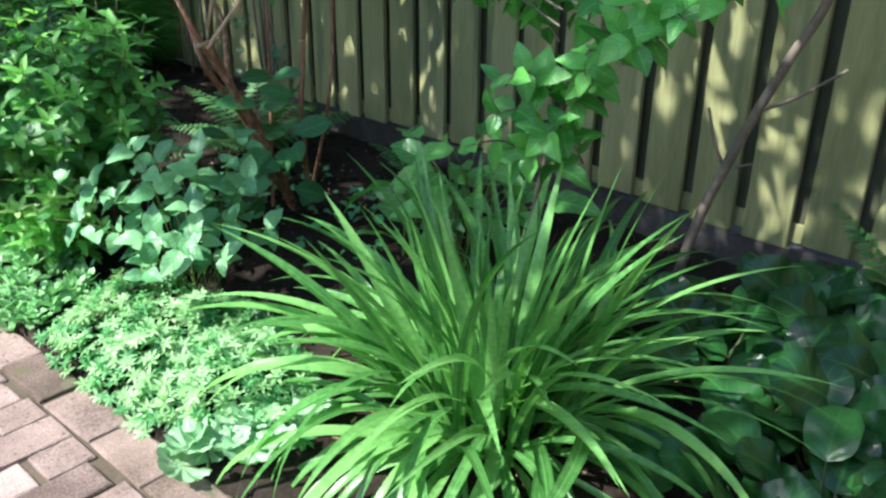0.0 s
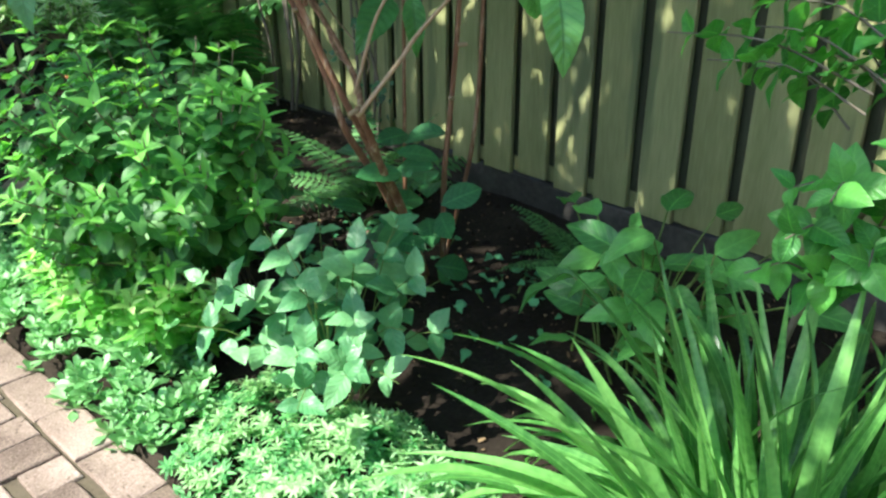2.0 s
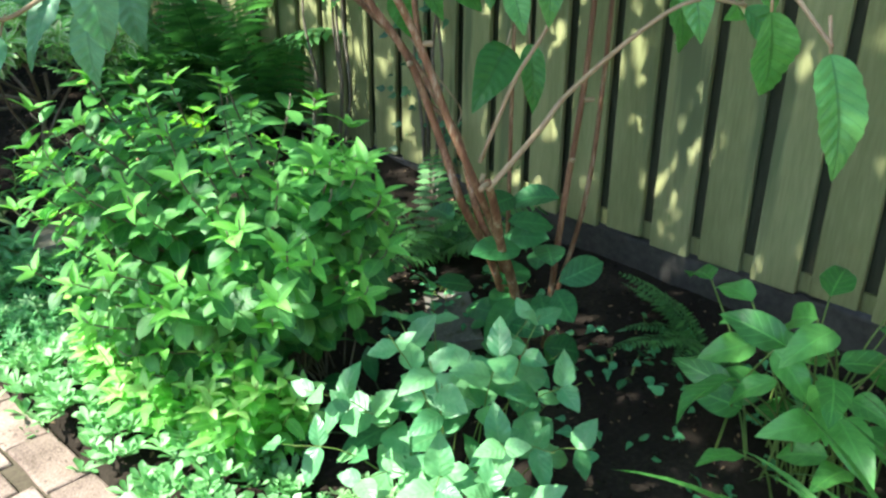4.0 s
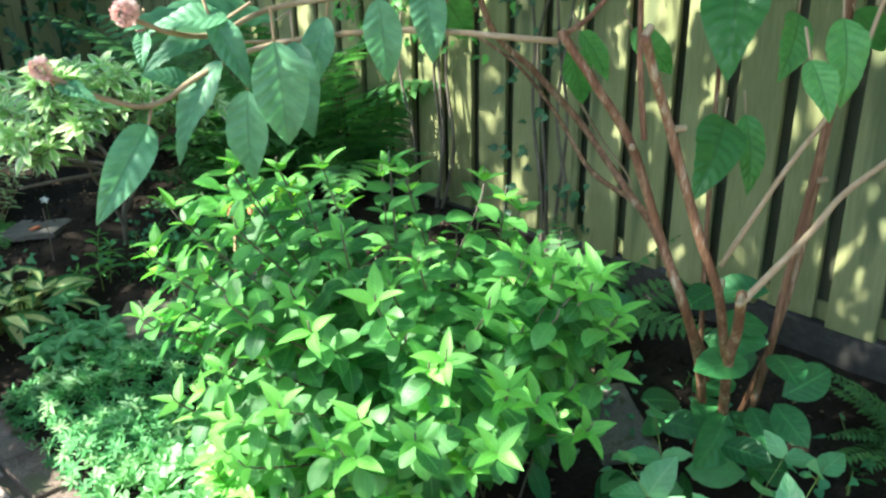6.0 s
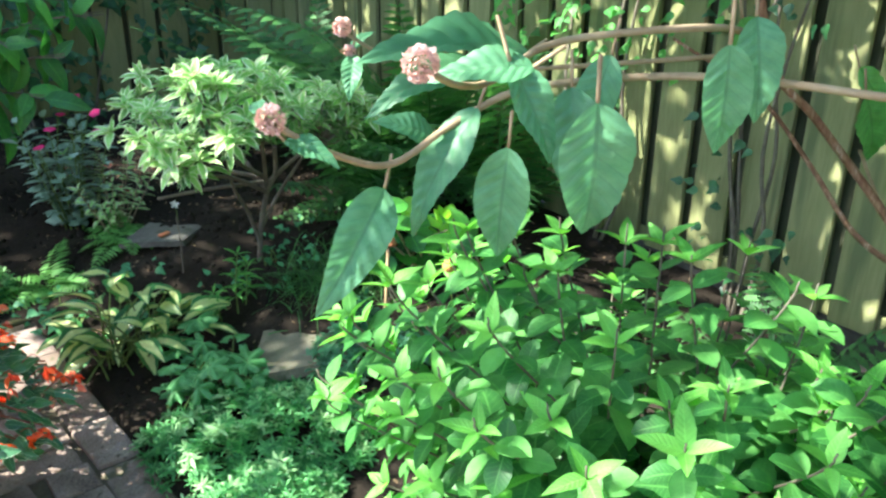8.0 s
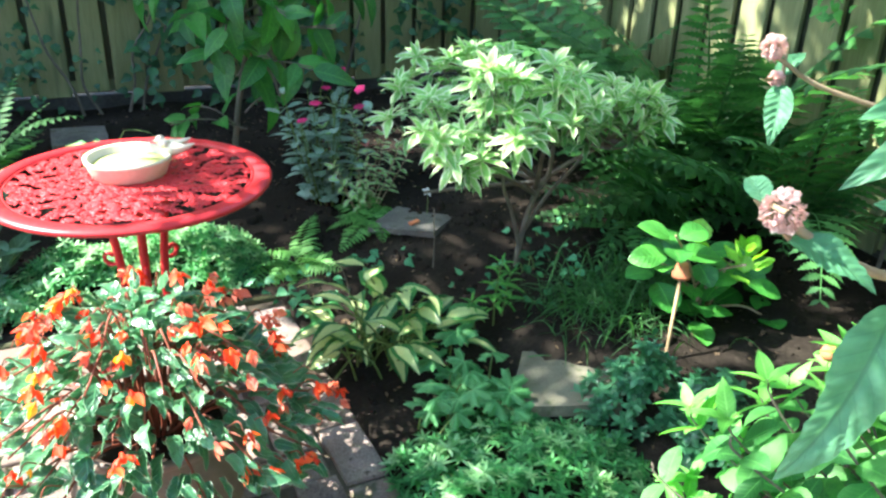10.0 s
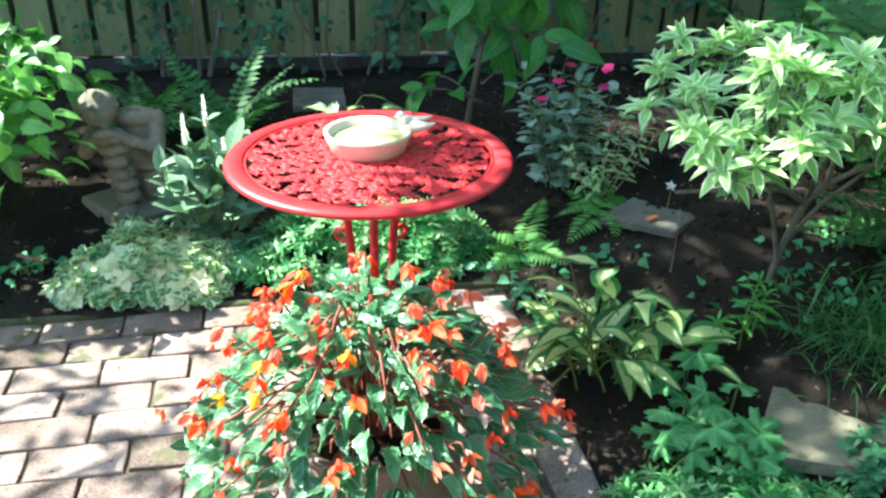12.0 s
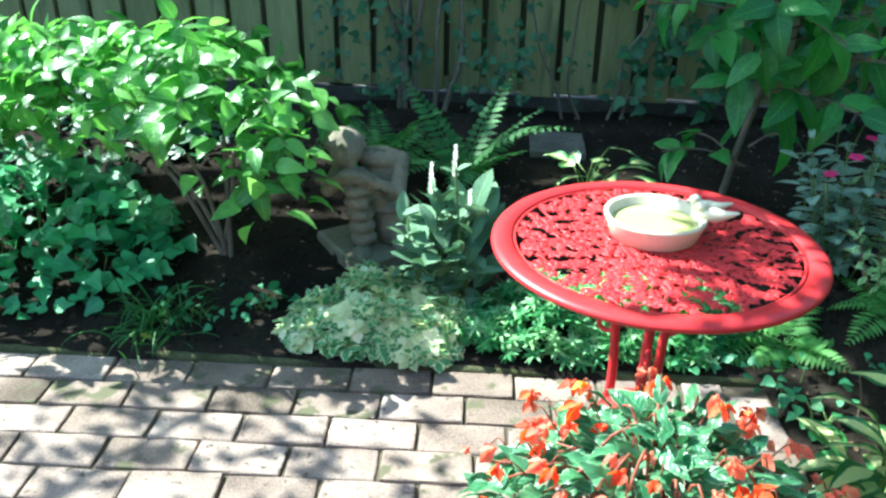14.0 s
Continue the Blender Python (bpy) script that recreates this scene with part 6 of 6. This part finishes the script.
carpet("dark_ivy_mat", "dark ivy covering the ground in the corner", -2.15, 5.35, .75, .5, .2, 700, .06, "ivy", 24)
carpet("ground_ivy_mat", "thick mass of rounded mid-green leaves", -1.85, 4.60, .58, .36, .30, 900, .064, "round", 23)
carpet("creeping_ivy", "sparse small leaves creeping over bare soil", 1.52, 1.68, .34, .36, .02, 85, .032, "round", 25)
carpet("creeping_ivy", "sparse small leaves creeping over bare soil", 1.42, 2.30, .25, .28, .02, 60, .030, "round", 26)
carpet("creeping_ivy", "sparse small leaves creeping over bare soil", 1.12, 3.95, .38, .24, .02, 70, .030, "round", 27)
carpet("creeping_ivy", "sparse small leaves creeping over bare soil", .40, 4.28, .35, .12, .03, 70, .032, "round", 28)
carpet("creeping_ivy", "sparse small leaves creeping over bare soil", -1.05, 4.42, .25, .10, .02, 40, .028, "round", 29)
climber("woody climber with small leaves on the fence", -.74, 5.86, .9, 1.3, 800, "ivy", 1, thick=.012, trunks=(((-.81, 5.84, .02), (-.763, 5.84, .50)), ((-.71, 5.84, .02), (-.683, 5.84, .54)), ((-.763, 5.84, .50), (-.70, 5.85, 1.2)), ((-.683, 5.84, .54), (-.60, 5.85, 1.3))))
climber("dark ivy on the fence", .85, 5.90, 1.7, 1.4, 1500, "ivy", 2, .06)
climber("dark ivy at the fence's foot", -.05, 5.90, 1.1, .7, 160, "ivy", 3)
climber("fresh green climber on the side fence", 1.93, 3.55, .9, 1.25, 420, "cornel", 4, .04, turn=-90, low=.45)
climber("dark small-leaved climber on the side fence", 1.93, 2.98, .35, 1.2, 150, "ivy", 5, .035, turn=-90)
slab("rough buff concrete slab laid in the soil", (.80, 3.65), (.20, -.13), (-.124, -.192), .028, CONCRETE, 1)
slab("grey concrete slab lying in the bed", (.857, 4.66), (.163, -.17), (-.199, -.188), .018, SLATE, 2)
slab("grey concrete slab near the back fence", (-.289, 5.38), (.20, .01), (0, .23), .03, SLATE, 3)
slab("dark stone slab under the shrubs", (1.485, 2.40), (-.10, .075), (-.115, -.245), .03, SLATE, 4)


def build_cane():
    c = thing("plant_marker", "bamboo cane topped with a tiny terracotta pot", "cane", (1.035, 3.415, soil(1.035, 3.415) - .03))
    d = Vector((1.083, 3.464, .375)) - Vector((1.035, 3.415, soil(1.035, 3.415) - .03))
    v, f, u = tube([(0, 0, 0), d * .5, d], .0042, 7)
    part("cane", mesh_from("cane", v, f, CANE, u), c)
    part("pot_cap", lathe("pot_cap", [(.0, .030), (.013, .030), (.0135, .026), (.018, .004), (.021, .004), (.021, -.004), (.0165, -.004), (.012, .024), (0, .024)], TERRACOTTA, 20), c, Matrix.Translation(d - Vector((0, 0, .012))), "tiny upturned terracotta pot")


build_cane()


def small_finds():
    y = thing("fallen_leaf", "fallen yellow leaf on the edge of the paving", "leaf", (-1.22, 4.265, .016))
    part("leaf_blade", leaf_set("leaf_blade", leafy("yellow_leaf", (.45, .42, .06), (.6, .55, .1), .5, .2, fresh=False), 1, length=.045, width=.032, kind="ovate", n=6, cols=4, fold=.15, bend=.3)[0], y, pose(0, 0, 0, 8, 5, 60))
    s = thing("pot_shard", "broken terracotta shard lying on a slab", "shard", (.789, 4.403, soil(.789, 4.403) + .034))
    part("shard", box_mesh("shard", .045, .018, .008, TERRACOTTA, .003), s, pose(0, 0, 0, 6, 0, 30))
    w = Plant("white_flower", "single white flower on a thin stalk", "flower", .861, 4.48, seed=40)
    w.twig([(0, 0, 0), (.0, -.01, .06), (-.01, -.03, .10)], .0016, .0012)
    pet = leaf(.03, .02, "ovate", 5, 2, .25, .4)
    b = Batch()
    for k in range(5):
        a = k * 1.2566
        b.add(pet, aim((0, 0, 0), (math.cos(a), math.sin(a), .2), (0, 0, 1)))
    w.leaf(b.mesh("flower", G["white"]), pose(-.01, -.03, .10, 40, 0, 0) @ Matrix.Scale(.6, 4), "flower")
    w.done(STALK)
    for x, yy, n in ((-.98, 4.46, 7), (-1.12, 4.40, 5), (.42, 4.14, 9), (1.55, 1.62, 6), (1.50, 1.85, 5), (1.45, 2.45, 7), (.98, 3.98, 5)):
        broad_clump("seedling", "small self-sown seedling in bare soil", "seedling", x, yy, n, low_leaves, (.02, .06), .02, (10, 60), (.25, .5), seed=int(x * 100 + yy * 10) % 97, sit=.1, group="seedlings")
    for x, y, tx, z in ((.767, 4.176, -.001, .20), (.514, 4.176, -.027, .13)):
        d = Plant("dead_stalk", "thin dry brown stalk standing in the bed", "stalk", x, y, seed=int(x * 90))
        d.twig([(0, 0, -.01), (tx * .4 + .003, 0, z * .5), (tx, 0, z)], .0026, .0018)
        d.done(BARK_GREY)
    r = Plant("berry_spray", "orange-red berry among the shrub's leaves", "berry", .785, 2.803, seed=41, z=.56)
    r.twig([(0.05, 0, -.1), (.01, 0, -.02), (0, 0, .05)], .0015, .001)
    bm = bmesh.new()
    bmesh.ops.create_icosphere(bm, subdivisions=2, radius=.012)
    part("berry", bm_mesh("berry", bm, TERRACOTTA, True), r.ob, pose(0, 0, .053))
    r.done(STALK)


low_leaves = leaf_set("seedling_leaf", G["vib_low"], 3, length=.09, width=.055, kind="ellipse", n=6, cols=4, fold=.15, bend=.5)
small_finds()


def shade_tree(foot, crown, R, n, seed, label, size=.11, limb=.035):
    """An unseen tree, added so its crown overhead breaks the sun into flecks."""
    p = Plant("shade_tree", label, "tree", *foot, seed=seed)
    rng = p.rng
    c = p.loc(*crown)
    fork = Vector((c.x * .12, c.y * .12, min(2.0, c.z - .5)))
    p.stem([(0, 0, -.05), (.03, .02, 1.0), fork], .11, .075, BARK_GREY, "trunk", 10)
    for i in range(14):
        v = ball(rng)
        e = c + Vector((v.x * R[0], v.y * R[1], v.z * R[2]))
        p.stem([fork, fork.lerp(e, .5) + Vector((0, 0, .35)), e], limb, .006, BARK_GREY, "limb", 5)
    shape = [leaf(size, size * .6, "ovate", 2, 2, .2, .4, seed=i) for i in range(2)]
    k = 0
    while k < n:
        v = ball(rng)
        q = c + Vector((v.x * R[0], v.y * R[1], v.z * R[2]))
        if noise.noise(q * 1.9 + Vector((seed * 5.1, 0, 0))) < -.10:
            continue
        p.mass.add(rng.choice(shape), aim(q, ball(rng), (0, 0, 1), rng.uniform(.8, 1.3)))
        k += 1
    p.done(BARK_GREY, G["canopy"])


# unseen trees, each placed to throw shade on one part of the garden
shade_tree((-3.95, 5.4), (-2.35, 6.65, 3.6), (1.95, .95, .6), 3000, 1, "unseen leafy tree added in the far corner to shade the back bed")
shade_tree((-2.0, 6.9), (-1.45, 4.65, 3.4), (.75, .6, .4), 1000, 2, "unseen leafy tree added beyond the back fence to shade the far bed")
shade_tree((-3.9, 3.6), (-2.62, 3.8, 1.95), (1.0, 1.1, .22), 900, 3, "unseen light-crowned tree added by the side fence to fleck the paving", .075)
shade_tree((2.75, 2.3), (-.58, 2.63, 2.9), (.72, 1.18, .3), 1950, 4, "unseen spreading tree added beyond the side fence to shade the long bed")
shade_tree((-.6, 6.9), (-.10, 4.8, 3.2), (.75, 1.3, .4), 1600, 5, "unseen tall tree added beyond the back fence to shade the side fence's far end")
shade_tree((-2.6, 7.1), (-2.15, 5.7, 3.5), (.7, .55, .35), 560, 9, "unseen slender tree added beyond the back fence to shade the soil round the pieris", limb=.012)
shade_tree((2.8, 3.0), (-1.35, 3.15, 2.9), (.38, .45, .2), 120, 10, "unseen slim tree added beyond the side fence to shade the hypericum", limb=.010)
shade_tree((2.75, 3.4), (.10, 2.55, 3.05), (.42, .5, .25), 480, 8, "unseen dense-leaved tree added beyond the side fence to shade its middle")
shade_tree((2.8, 1.2), (-.88, 1.42, 2.9), (.46, .46, .2), 380, 11, "unseen tree added beyond the side fence to shade the bergenias", limb=.010)
shade_tree((2.8, 1.9), (.2, 1.42, 2.9), (.40, .44, .2), 300, 12, "unseen tree added beyond the side fence to shade its near end", limb=.010)
shade_tree((.9, 7.0), (.3, 5.95, 2.7), (1.9, .75, .5), 2600, 7, "unseen dense tree added just beyond the back fence to darken it")
shade_tree((-1.3, 6.9), (-.86, 4.2, 2.05), (.42, .62, .18), 520, 6, "unseen low-branched tree added over the back fence to shade the table", .085)


def litter():
    """Chips, crumbs and dry leaves over the soil."""
    rng = random.Random(8)
    chips, crumbs = Batch(), Batch()
    chip = [leaf(.02, .010, "ovate", 3, 2, .3, b, seed=i) for i, b in enumerate((.4, 1.2, -.6))]
    bm = bmesh.new()
    bmesh.ops.create_icosphere(bm, subdivisions=1, radius=1)
    cv, cf = np.array([tuple(v.co) for v in bm.verts]), [tuple(v.index for v in f.verts) for f in bm.faces]
    bm.free()
    cu = np.zeros((len(cv), 2))
    n = 0
    while n < 8500:
        x, y = (rng.uniform(.4, 1.95), rng.uniform(.2, 5.9)) if rng.random() < .65 else (rng.uniform(-1.9, 1.9), rng.uniform(4.25, 5.9))
        d = PATIO_INV @ Vector((x, y, 0))
        if d.x < .01 and d.y < BACK_EDGE + .01:
            continue
        z = soil(x, y)
        if rng.random() < .33:
            s = rng.uniform(.3, 1.1)
            chips.add(rng.choice(chip), aim((x, y, z + .004), (rng.gauss(0, 1), rng.gauss(0, 1), rng.gauss(0, .15)), (rng.gauss(0, .3), rng.gauss(0, .3), 1), s))
        else:
            r = rng.uniform(.003, .011) * (1 + (rng.random() < .05))
            crumbs.add((cv * np.array([r * rng.uniform(.7, 1.4), r * rng.uniform(.7, 1.4), r * rng.uniform(.5, 1)]), cf, cu), pose(x, y, z, rng.uniform(0, 90), rng.uniform(0, 90), rng.uniform(0, 360)))
        n += 1
    tagged(new("leaf_litter", chips.mesh("leaf_litter", LITTER)), "scatter of dry leaf bits over the soil", "litter", kind="stuff")
    me = crumbs.mesh("soil_crumbs", SOIL)
    tagged(new("soil_crumbs", me), "loose crumbs of dark soil", "soil", kind="stuff")


litter()
lay_pavers(patio)
